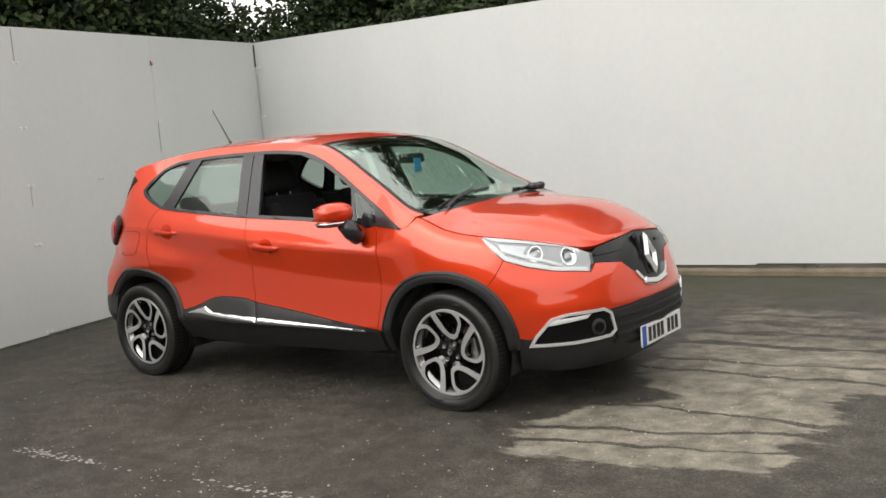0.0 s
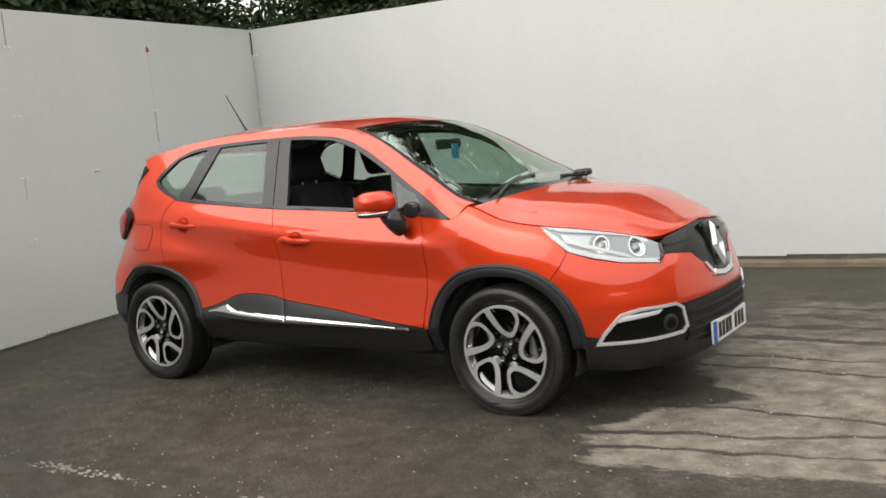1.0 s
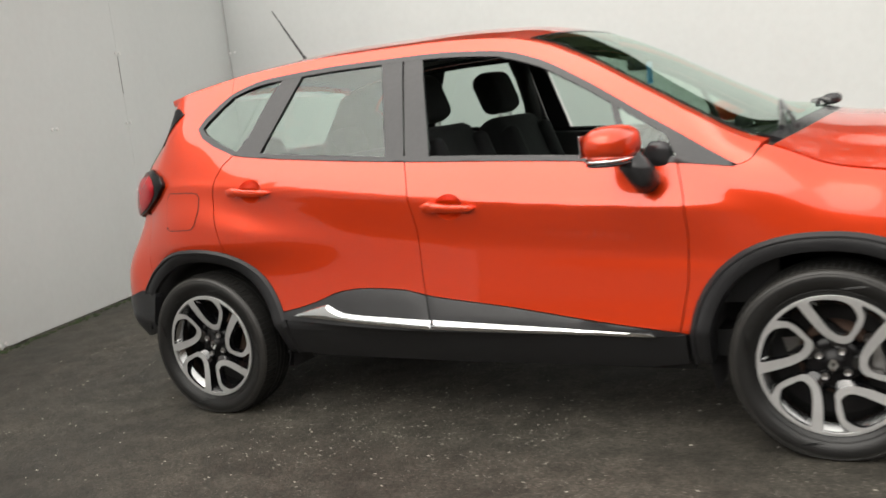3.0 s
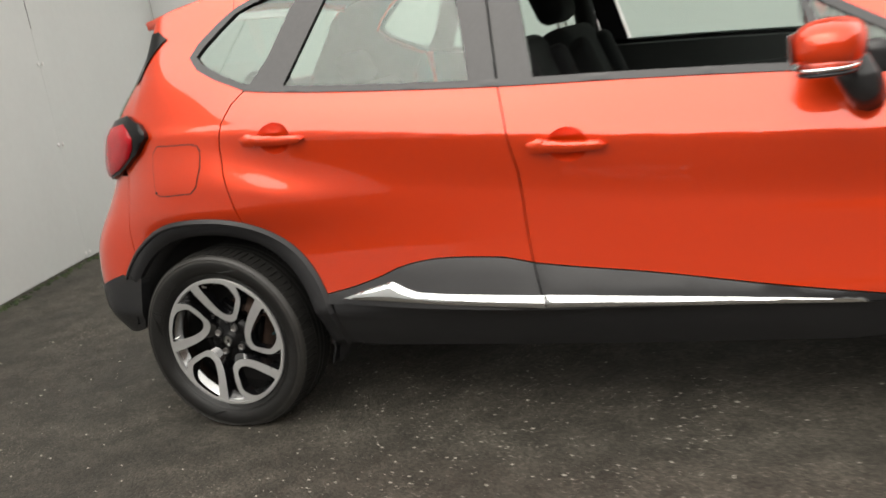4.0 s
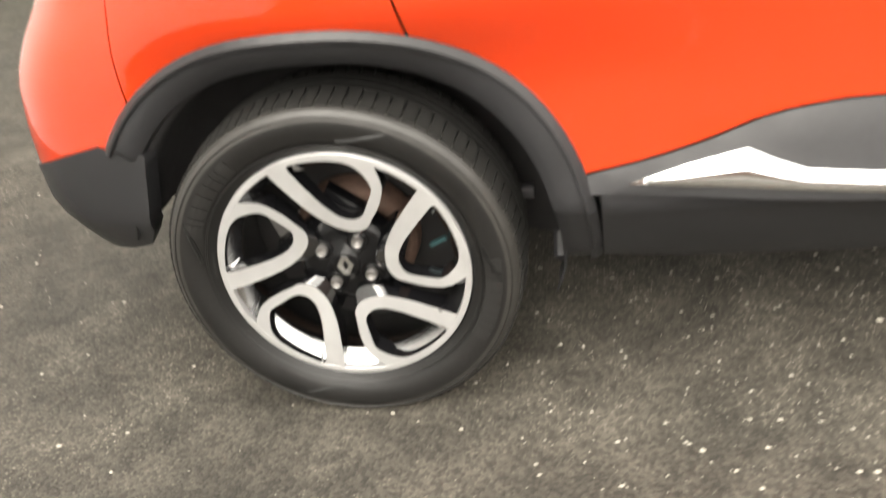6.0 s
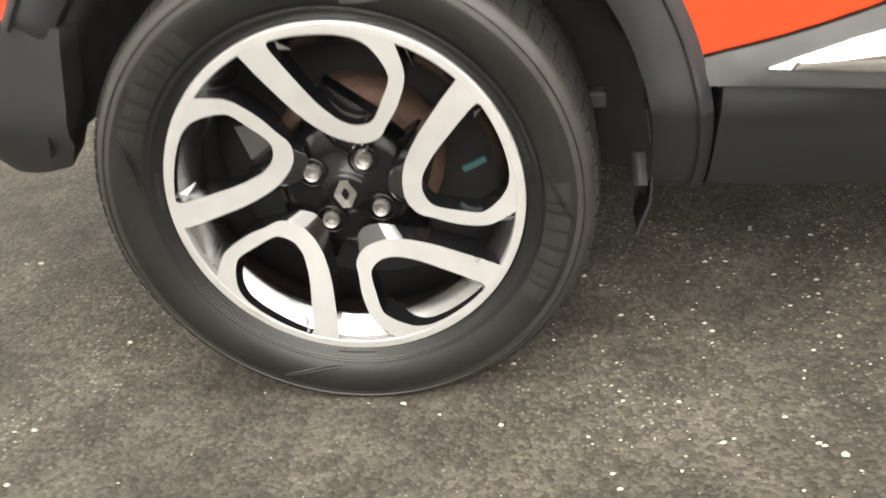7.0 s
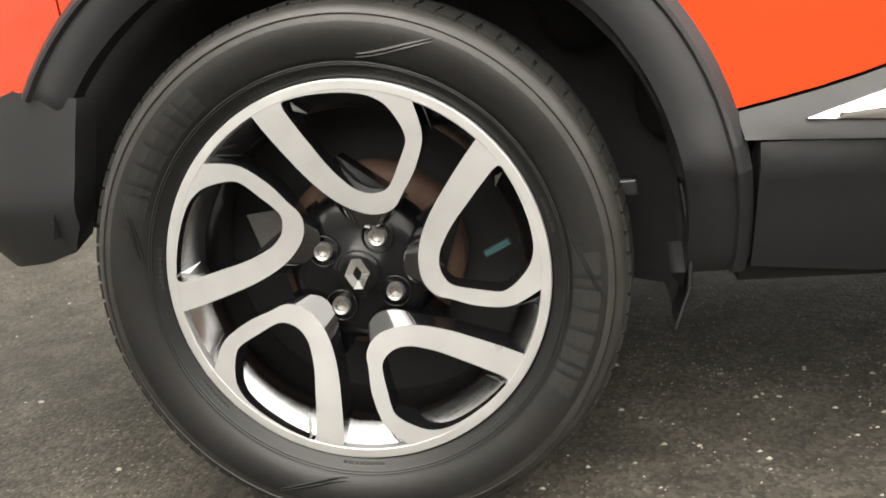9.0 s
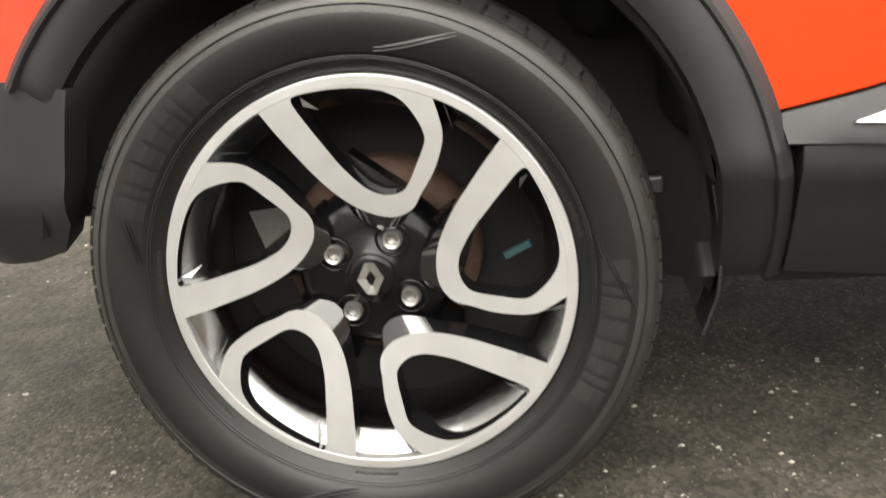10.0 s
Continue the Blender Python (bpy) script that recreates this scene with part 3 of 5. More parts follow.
front_in = spline([(0.12, 0.16), (0.18, 0.10), (0.25, 0.045), (0.33, 0.012), (0.42, 0.0), (0.52, 0.0), (0.62, 0.02), (0.72, 0.05), (0.80, 0.085), (0.88, 0.14), (0.95, 0.2), (1.2, 0.45)])
rear_in = spline([(0.2, 0.16), (0.27, 0.09), (0.35, 0.03), (0.42, 0.0), (0.55, -0.01), (0.65, 0.0), (0.72, 0.03), (0.80, 0.085), (0.93, 0.155), (1.1, 0.20), (1.27, 0.33), (1.44, 0.45), (1.6, 0.55)])
LOW = [(0.15, 0.20), (0.22, 0.135), (0.28, 0.086), (0.34, 0.046), (0.40, 0.014), (0.435, -0.002), (0.48, 0.003), (0.56, 0.011), (0.66, 0.018)]
crease = spline([(-0.3, 1.062), (0.0, 1.048), (0.456, 1.008), (1.087, 0.942), (1.5, 0.900), (2.0, 0.862), (2.5, 0.835)])
haunch_z = spline([(-0.6, 0.872), (0.05, 0.868), (0.22, 0.842), (0.34, 0.818), (0.46, 0.805), (0.9, 0.80)])
haunch_w = spline([(-0.6, 0.115), (0.0, 0.115), (0.22, 0.095), (0.4, 0.08), (0.9, 0.08)])
_sections = {}


def haunch(u, z):
    """How far the rear wheel's shoulder stands out of the flank."""
    zh = haunch_z(u)
    fall = ((z - zh) / haunch_w(u)) ** 2 if z > zh else (((z - 0.805) / 0.10) ** 2 if z < 0.805 else 0.0)
    return 0.058 * math.exp(-((u - 0.04) / 0.455) ** 2 - fall)


def section(u):
    key = round(u, 2)
    if key not in _sections:
        zc = crease(max(-0.3, min(key, 2.5)))
        b = belt(key)
        zc = min(zc, b - 0.10)
        keys = LOW + [(zc - 0.17, 0.021), (zc - 0.045, 0.005), (zc, 0.0), (zc + 0.035, 0.010), (b, 0.052)]
        s = 0.43 + 0.75 * ease(2.35, 2.65, key)
        keys += [(b + 0.12, 0.052 + 0.12 * (s - 0.01)), (b + 0.36, 0.052 + 0.36 * s), (b + 0.6, 0.052 + 0.6 * (s + 0.06))]
        _sections[key] = spline(keys)
    return _sections[key]


_fenders = {}


def fender(u):
    """The front wing's section: a full curve from the arch up and over to the bonnet gap."""
    key = round(u, 2)
    if key not in _fenders:
        t = edge_z(key)
        _fenders[key] = spline([(0.15, 0.13), (0.22, 0.07), (0.30, 0.02), (0.40, -0.010), (0.52, -0.020), (0.66, -0.019), (t - 0.17, -0.010), (t - 0.10, 0.004), (t - 0.05, 0.024), (t, 0.066), (t + 0.1, 0.17), (t + 0.4, 0.5)])
    return _fenders[key]


def rear_share(u):
    return ease(-0.02, -0.62, u)


def inset(u, z):
    a = math.floor(u * 100) / 100
    f = (u - a) * 100
    d = section(a)(z) * (1 - f) + section(a + 0.01)(z) * f
    w = ease(2.10, 2.46, u)
    if w:
        d = d * (1 - w) + (fender(a)(z) * (1 - f) + fender(a + 0.01)(z) * f) * w
    d -= haunch(u, z)
    wf, wr = ease(2.75, 3.35, u), rear_share(u)
    if wf:
        d = d * (1 - wf) + front_in(z) * wf
    if wr:
        d = d * (1 - 0.6 * wr) + 0.25 * rear_in(z) * wr
    return d


def skin(u, z, off=0.0, side=-1):
    i = (np.interp(u, DL, DP[:, 0]), np.interp(u, DL, DP[:, 1]))
    tx, ty = np.interp(u, DL, DT[:, 0]), np.interp(u, DL, DT[:, 1])
    h = math.hypot(tx, ty)
    d = off - inset(u, z)
    back = rear_share(u)
    shift = 0.78 * rear_in(z) * back if back else 0.0
    return Vector((i[0] + ty / h * d + shift, (i[1] - tx / h * d) * -side, z))


def skin_normal(u, z, side=-1):
    e = 0.004
    a = skin(u + e, z, 0, side) - skin(u - e, z, 0, side)
    b = skin(u, z + e, 0, side) - skin(u, z - e, 0, side)
    n = a.cross(b) * -side
    return n.normalized()


def ux(x, z, lo=2.2):
    """u on the front half where the skin at height z reaches x."""
    a, b = lo, U1
    for _ in range(40):
        m = (a + b) / 2
        a, b = (m, b) if skin(m, z).x < x else (a, m)
    return a


def uy(y, z, lo=2.6, hi=None):
    """u on the front where the skin at height z lies y beside the middle."""
    a, b = lo, hi or U1
    for _ in range(40):
        m = (a + b) / 2
        a, b = (m, b) if skin(m, z).y < y else (a, m)
    return a


def ur(x, z):
    """u on the rear half where the skin at height z reaches x."""
    a, b = U0, 0.8
    for _ in range(40):
        m = (a + b) / 2
        a, b = (m, b) if skin(m, z).x < x else (a, m)
    return a


def resample(poly, step, closed=True):
    out = []
    n = len(poly)
    for i in range(n if closed else n - 1):
        a, b = Vector(poly[i]), Vector(poly[(i + 1) % n])
        k = max(1, math.ceil((b - a).length / step))
        out += [a.lerp(b, j / k) for j in range(k)]
    if not closed:
        out.append(Vector(poly[-1]))
    return out


def shrink(poly, g):
    """Moves a closed outline inwards by g."""
    n = len(poly)
    area = sum(poly[i].x * poly[(i + 1) % n].y - poly[(i + 1) % n].x * poly[i].y for i in range(n))
    s = 1 if area > 0 else -1
    out = []
    for i in range(n):
        a, p, b = poly[i - 1], poly[i], poly[(i + 1) % n]
        d0, d1 = (p - a), (b - p)
        if d0.length < 1e-7 or d1.length < 1e-7:
            out.append(p)
            continue
        d0, d1 = d0.normalized(), d1.normalized()
        n0, n1 = Vector((-d0.y, d0.x)) * s, Vector((-d1.y, d1.x)) * s
        m = n0 + n1
        out.append(p + m * (g / max(0.35, (1 + n0.dot(n1)))))
    return out


def inside(p, poly):
    c = False
    j = len(poly) - 1
    for i in range(len(poly)):
        a, b = poly[i], poly[j]
        if (a.y > p.y) != (b.y > p.y) and p.x < (b.x - a.x) * (p.y - a.y) / (b.y - a.y) + a.x:
            c = not c
        j = i
    return c


from mathutils.geometry import delaunay_2d_cdt


def sheet(name, poly, mat, parent, side=-1, off=0.0, thick=0.02, step=0.03, gap=0.0, label="", surf=None, normal=None, crown=0.0, holes=(), soft=1.5):
    """A pressed panel cut to a closed outline in (u, z), lying on the skin at the height off, its rim turned in by thick.
    crown: how far its middle stands proud of its rim."""
    surf = surf or (lambda u, z, o: skin(u, z, o, side))
    normal = normal or (lambda u, z: skin_normal(u, z, side))
    flat = resample([Vector(p) for p in poly], step)
    if gap:
        flat = shrink(flat, gap)
    n = len(flat)
    lo_u, hi_u = min(p.x for p in flat), max(p.x for p in flat)
    lo_z, hi_z = min(p.y for p in flat), max(p.y for p in flat)
    pts = list(flat)
    grid = [Vector((lo_u + (i + 0.5) * step, lo_z + (j + 0.5) * step)) for i in range(int((hi_u - lo_u) / step) + 1) for j in range(int((hi_z - lo_z) / step) + 1)]
    cuts = [resample([Vector(p) for p in h], step * 0.6) for h in holes]
    loops = [flat] + cuts
    arr = np.array([tuple(p) for l in loops for p in l])
    nxt = np.array([tuple(l[(i + 1) % len(l)]) for l in loops for i in range(len(l))])
    starts = [0]
    for l in loops:
        starts.append(starts[-1] + len(l))
    pts = [p for l in loops for p in l]
    for p in grid:
        if not inside(p, flat) or any(inside(p, c) for c in cuts):
            continue
        q = np.array(tuple(p))
        d = nxt - arr
        t = np.clip(((q - arr) * d).sum(1) / np.maximum((d * d).sum(1), 1e-12), 0, 1)
        if np.hypot(*(arr + d * t[:, None] - q).T).min() > step * 0.4:
            pts.append(p)
    verts2, _, tris, orig, _, _ = delaunay_2d_cdt(pts, [(starts[q] + i, starts[q] + (i + 1) % len(l)) for q, l in enumerate(loops) for i in range(len(l))], [list(range(n))], 1, 1e-6)
    verts, norms = [], []
    for p in verts2:
        o = off
        if crown:
            q = np.array((p.x, p.y))
            d = nxt - arr
            t = np.clip(((q - arr) * d).sum(1) / np.maximum((d * d).sum(1), 1e-12), 0, 1)
            r = np.hypot(*(arr + d * t[:, None] - q).T).min()
            o += crown * (1 - math.exp(-r / max(abs(crown) * soft, 1e-4)))
        verts.append(surf(p.x, p.y, o))
        norms.append(normal(p.x, p.y))
    faces = []
    for f in tris:
        if cuts and any(inside((verts2[f[0]] + verts2[f[1]] + verts2[f[2]]) / 3, c) for c in cuts):
            continue
        a, b, c = (verts[i] for i in f[:3])
        faces.append(list(f) if (b - a).cross(c - a).dot(norms[f[0]]) > 0 else list(f)[::-1])
    smooth_n = len(verts)
    # the turned rim, with its own vertices for a crisp edge
    rim = [i for i in range(n)]
    look_up = {}
    for i, src in enumerate(orig):
        for s in src:
            look_up.setdefault(s, i)
    ring = [look_up[i] for i in rim if i in look_up]
    base = len(verts)
    for i in ring:
        verts.append(verts[i].copy())
        norms.append(None)
    for i in ring:
        verts.append(verts[i] - norms[i] * (thick + (0 if not crown else 0)))
        norms.append(None)
    m = len(ring)
    for k in range(m):
        a, b = base + k, base + (k + 1) % m
        faces.append([a, b, b + m, a + m])
    me = bpy.data.meshes.new(name)
    me.from_pydata(verts, [], faces)
    me.validate()
    me.shade_smooth()
    if not crown:
        flat_n = [v.normal.copy() for v in me.vertices]
        me.normals_split_custom_set_from_vertices([norms[i] if i < smooth_n else flat_n[i] for i in range(len(me.vertices))])
    me.materials.append(mat)
    ob = new(name, me)
    ob.parent = parent
    if label:
        tagged(ob, label)
    return ob


def along(f, a, b, n):
    return [(a + (b - a) * k / n, f(a + (b - a) * k / n)) for k in range(n + 1)]


car = new("car")
car.location.z = -0.012
tagged(car, "orange-red crossover car with black cladding, driver's window open", "car")

clad_top = spline([(0.43, 0.485), (0.53, 0.505), (0.626, 0.532), (0.742, 0.572), (0.869, 0.586), (1.048, 0.579), (1.15, 0.557), (1.5, 0.513), (1.826, 0.464), (2.14, 0.425)])
dlo_top = spline([(0.040, 1.294), (0.143, 1.389), (0.215, 1.432), (0.39, 1.474), (0.779, 1.488), (1.128, 1.484), (1.463, 1.457), (1.622, 1.410), (1.778, 1.330), (2.079, 1.144), (2.245, 1.046), (2.35, 0.985)])
crown_z = spline([(-0.3, 0.03), (0, 0.05), (0.6, 0.058), (1.4, 0.056), (1.7, 0.050), (2.0, 0.048), (2.3, 0.062), (2.45, 0.088), (2.6, 0.112), (3.0, 0.12), (3.3, 0.085), (3.6, 0.035), (U1, 0.0)])


REAR_REACH = 0.024    # the rear arch runs further behind the axle than before it


def arch(cx, rx, rz, a0, a1, n, cz=0.33, p=2.25):
    """Points of a squarish wheel arch from angle a0 to a1 (degrees from the front, over the top)."""
    out = []
    for k in range(n + 1):
        a = radians(a0 + (a1 - a0) * k / n)
        c, s = math.cos(a), math.sin(a)
        rear = REAR_REACH if cx < 1 and c < 0 else 0.0
        out.append((cx + (rx + rear) * math.copysign(abs(c) ** (2 / p), c), cz + rz * math.copysign(abs(s) ** (2 / p), s)))
    return out


REAR_ARCH = (0.012, 0.445, 0.440)
FRONT_ARCH = (2.596, 0.436, 0.430)


def arch_z(spec, x):
    cx, rx, rz = spec
    rx += REAR_REACH if cx < 1 and x < cx else 0.0
    t = max(0.0, 1 - abs((x - cx) / rx) ** 2.25)
    return 0.33 + rz * t ** (1 / 2.25)


SEAM_A = [(2.132, clad_top(2.132)), (2.168, 0.60), (2.178, 0.76), (2.170, 0.90), (2.150, belt(2.150))]
SEAM_B = [(1.147, clad_top(1.147)), (1.139, 0.648), (1.135, 0.831), (1.112, 0.994), (1.096, belt(1.096))]
SEAM_C = [(0.188, arch_z(REAR_ARCH, 0.188)), (0.152, 0.917), (0.147, 1.0), (0.161, 1.074), (0.200, 1.13), (0.247, belt(0.247))]
GAP = 0.0022
FINE = {-1: 0.016, 1: 0.03}
HANDLES = ((1.292, 0.899), (0.352, 1.009))


def cup_outline(hx, hz):
    return [(hx + 0.060 * math.cos(a * 0.2618), hz + 0.050 * math.sin(a * 0.2618)) for a in range(24)]


for side in (-1, 1):
    K = dict(side=side)
    # doors
    front_door = sheet("front_door", along(clad_top, 1.147, 2.132, 20)[:-1] + SEAM_A[:-1] + along(belt, 2.150, 1.096, 20)[:-1] + SEAM_B[::-1][:-1], PAINT, car, gap=GAP, step=FINE[side], holes=[cup_outline(*HANDLES[0])], **K)
    arch_to_clad = [(x, arch_z(REAR_ARCH, x)) for x in (0.188, 0.22, 0.26, 0.30, 0.335, 0.365, 0.39, 0.405, 0.420)]
    rear_door = sheet("rear_door", arch_to_clad + along(clad_top, 0.436, 1.147, 16)[:-1] + SEAM_B[:-1] + along(belt, 1.096, 0.247, 18)[:-1] + SEAM_C[::-1][:-1], PAINT, car, gap=GAP, step=FINE[side], holes=[cup_outline(*HANDLES[1])], **K)
    # rear wing with the pillar up to the roof
    quarter = SEAM_C[:-1] + [(0.247, belt(0.247)), (0.14, 1.215), (0.07, 1.255), (0.040, 1.294), (0.075, 1.335), (0.143, 1.39), (0.20, 1.42)]
    quarter += [(0.2, edge_z(0.2))] + along(edge_z, 0.2, -0.12, 8)[1:]
    quarter += [(-0.40, 1.375), (-0.42, 1.36), (-0.50, 1.25), (-0.53, 1.13), (-0.56, 1.0), (-0.40, 0.93), (-0.335, arch_z(REAR_ARCH, -0.335))]
    quarter += [(x, arch_z(REAR_ARCH, x)) for x in (-0.315, -0.29, -0.25, -0.2, -0.12, -0.05, 0.03, 0.09, 0.14)]
    sheet("rear_wing", quarter, PAINT, car, gap=GAP, thick=0.006, step=FINE[side], **K)
    # roof rail and windscreen pillar
    rail = along(dlo_top, 0.20, 2.35, 60) + [(2.39, 1.0)] + along(edge_z, 2.42, 0.20, 60)
    sheet("roof_pillar", rail, PAINT, car, thick=0.006, step=0.025, **K)
    sheet("pillar_lining", rail, CABIN, car, off=-0.012, thick=0.002, step=0.03, **K)
    sheet("wing_lining", [(0.25, 0.95), (0.247, 1.15), (0.14, 1.20), (0.06, 1.25), (0.03, 1.294), (0.07, 1.34), (0.143, 1.40), (0.2, 1.43), (0.2, 1.47), (-0.12, 1.42), (-0.40, 1.37), (-0.425, 1.355), (-0.505, 1.25), (-0.535, 1.13), (-0.56, 0.95)], CABIN, car, off=-0.012, thick=0.002, step=0.03, **K)
    # front wing
    lamp_tip = (2.83, edge_z(2.83))
    wing = [(x, arch_z(FRONT_ARCH, x)) for x in (2.88, 2.80, 2.70, 2.606, 2.5, 2.4, 2.32, 2.26, 2.22, 2.19, 2.172)] + [(2.160, 0.42)]
    wing += SEAM_A + [(2.26, belt(2.26)), (2.35, 0.985), (2.39, 1.0), (2.43, edge_z(2.43))] + along(edge_z, 2.43, 2.83, 14)[1:] + [(2.90, 0.865), (2.965, 0.805), (2.93, 0.74)]
    sheet("front_wing", wing, PAINT, car, gap=GAP, step=FINE[side] * 1.2, **K)
    # black sill cladding, door pads and chrome strips
    sill = [(0.4625, 0.295), (0.60, 0.280), (1.3, 0.272), (2.0, 0.278), (2.14, 0.30)] + [(2.15, 0.42), (2.03, 0.407), (1.67, 0.414), (1.18, 0.426), (0.78, 0.440), (0.51, 0.452), (0.4625, 0.453)]
    sheet("sill_cladding", sill, PLASTIC, car, off=0.008, thick=0.05, **K)
    pad_r = along(lambda x: 0.456 - 0.045 * (x - 0.44), 0.446, 1.178, 14) + along(clad_top, 1.147, 0.438, 18)
    ledge = lambda u, z, o: skin(u, z, o + 0.24 * max(0.0, clad_top(u) - z), side)
    sheet("door_cladding", pad_r, PLASTIC, rear_door, off=0.003, thick=0.03, crown=0.004, soft=1.0, gap=0.001, surf=ledge, **K)
    pad_f = along(lambda x: 0.423 - 0.012 * (x - 1.18), 1.181, 2.12, 14) + along(clad_top, 2.128, 1.150, 18)
    sheet("door_cladding", pad_f, PLASTIC, front_door, off=0.003, thick=0.03, crown=0.004, soft=1.0, gap=0.001, surf=ledge, **K)
    chr_r = [(0.508, 0.476), (0.60, 0.470), (0.684, 0.467), (0.87, 0.454), (1.031, 0.444), (1.180, 0.433), (1.177, 0.468), (1.036, 0.476), (0.87, 0.484), (0.774, 0.492), (0.73, 0.507), (0.688, 0.525), (0.60, 0.504)]
    sheet("chrome_strip", chr_r, CHROME, rear_door, off=0.014, thick=0.02, step=0.008, crown=0.010, soft=0.8, surf=ledge, label="chrome strip with a raised rear tip", **K)
    chr_f = [(1.184, 0.433), (1.66, 0.421), (2.045, 0.411), (2.025, 0.422), (1.66, 0.444), (1.182, 0.468)]
    sheet("chrome_strip", chr_f, CHROME, front_door, off=0.008, thick=0.014, step=0.008, crown=0.010, soft=0.8, surf=ledge, label="tapering chrome strip", **K)
    # wheel arch bands
    for (cx, rx, rz), ends in ((REAR_ARCH, (-12, 150)), (FRONT_ARCH, (2, 183))):
        outer = arch(cx, rx + 0.004, rz + 0.004, ends[0], ends[1], 44)
        inner = arch(cx - 0.002, rx - 0.064, rz - 0.058, ends[1], ends[0], 44)
        if cx < 1:
            outer = [(0.458, 0.288)] + [p for p in outer if p[1] > 0.295]
            inner = [p for p in inner if p[1] > 0.26] + [(0.372, 0.288)]
        trim = sheet("arch_trim", outer + inner, PLASTIC, car, off=0.001, thick=0.05, step=0.012, crown=0.012, soft=1.1, **K)
        bm = bmesh.new()
        rows = []
        for u, z in outer:
            q = Vector((cx - u, 0.33 - z)).normalized()
            rows.append([bm.verts.new(skin(u + q.x * r, z + q.y * r, o, side)) for r, o in ((0.0, 0.001), (0.0, 0.004), (0.012, 0.0155), (0.017, 0.0155), (0.020, 0.010))])
        for r0, r1 in zip(rows, rows[1:]):
            for k in range(4):
                bm.faces.new((r0[k], r1[k], r1[k + 1], r0[k + 1]) if side < 0 else (r0[k + 1], r1[k + 1], r1[k], r0[k]))
        bmesh.ops.recalc_face_normals(bm, faces=bm.faces[:])
        part("lip", bm, PLASTIC, trim)
    # bumpers
    zb = lambda y, z: (uy(y, z), z)
    bumper = [(2.88, arch_z(FRONT_ARCH, 2.88)), (2.93, 0.74), (2.965, 0.805), (ux(3.06, 0.765), 0.765), (ux(3.17, 0.735), 0.735), zb(-0.50, 0.712), zb(-0.46, 0.75), zb(-0.40, 0.745), zb(-0.28, 0.73), zb(-0.19, 0.66), zb(-0.13, 0.60), zb(-0.10, 0.585), (U1, 0.58),
              (U1, 0.52), zb(-0.2, 0.52), zb(-0.46, 0.512), (ux(3.24, 0.52), 0.52), (ux(3.17, 0.50), 0.50), (ux(3.08, 0.40), 0.40), (3.025, 0.41), (3.015, 0.48), (2.975, 0.56)]
    front_bumper = sheet("front_bumper", bumper, PAINT, car, gap=GAP * 0.5, **K)
    lower = [(3.025, 0.41), (ux(3.08, 0.40), 0.40), (ux(3.17, 0.50), 0.50), (ux(3.24, 0.52), 0.52), zb(-0.46, 0.512), zb(-0.2, 0.52), (U1, 0.52), (U1, 0.215), zb(-0.4, 0.215), (3.2, 0.22), (3.02, 0.24)]
    sheet("bumper_skirt", lower, PLASTIC, car, off=-0.002, thick=0.04, label="black lower bumper", **K)
    rear_b = [(-0.335, arch_z(REAR_ARCH, -0.335)), (-0.40, 0.93), (-0.52, 0.93), (-0.60, 0.915), (-0.65, 0.885), (U0, 0.88), (U0, 0.49), (-0.66, 0.50), (-0.50, 0.552), (-0.42, 0.574)] + [(x, arch_z(REAR_ARCH, x)) for x in (-0.412, -0.40, -0.385, -0.36)]
    rear_bumper = sheet("rear_bumper", rear_b, PAINT, car, gap=GAP * 0.5, **K)
    rear_s = [(-0.324, 0.560), (-0.42, 0.574), (-0.50, 0.552), (-0.66, 0.50), (U0, 0.49), (U0, 0.30), (-0.62, 0.325), (-0.47, 0.345), (-0.405, 0.362), (-0.366, 0.40), (-0.346, 0.46)]
    sheet("rear_skirt", rear_s, PLASTIC, car, off=0.004, thick=0.04, label="black lower rear bumper", **K)
    # tailgate
    gate = [(-0.56, 1.0), (-0.53, 1.13), (U0, 1.12), (U0, 0.885), (-0.65, 0.888), (-0.60, 0.92)]
    sheet("tailgate", gate, PAINT, car, **K)
    sheet("gate_lining", gate, CABIN, car, off=-0.022, thick=0.002, step=0.04, **K)
    gate_glass = [(-0.532, 1.135), (-0.505, 1.25), (-0.425, 1.36), (-0.40, 1.40), (U0, 1.42), (U0, 1.125)]
    back_pane = sheet("tailgate_window", gate_glass, GLASS, car, off=0.004, thick=0.008, **K)
    back_pane.visible_shadow = False
    sheet("rear_corner_trim", [(ur(-0.225, 1.235), 1.235), (ur(-0.14, 1.30), 1.30), (ur(-0.055, 1.368), 1.368), (ur(-0.09, 1.395), 1.395), (-0.405, 1.385), (-0.43, 1.355), (-0.507, 1.245)], GLOSSBLACK, car, off=0.006, thick=0.01, step=0.02, label="dark glazed corner under the spoiler", **K)
    # tail lamp: dark rim and red lens
    lamp = [(-0.64, 0.92), (-0.58, 0.916), (-0.45, 0.940), (-0.25, 1.006), (-0.162, 1.060), (-0.166, 1.078), (-0.215, 1.108), (-0.36, 1.138), (-0.54, 1.122), (-0.66, 1.0)]
    tail = sheet("tail_lamp", lamp, GLOSSBLACK, car, off=0.018, thick=0.04, step=0.015, crown=0.008, **K)
    lens = [(-0.635, 0.928), (-0.58, 0.925), (-0.45, 0.952), (-0.32, 0.994), (-0.265, 1.026), (-0.25, 1.062), (-0.30, 1.092), (-0.37, 1.112), (-0.535, 1.100), (-0.652, 1.0)]
    sheet("lens", lens, RED_LENS, tail, off=0.028, thick=0.014, step=0.012, crown=0.014, label="red ribbed lens", **K)
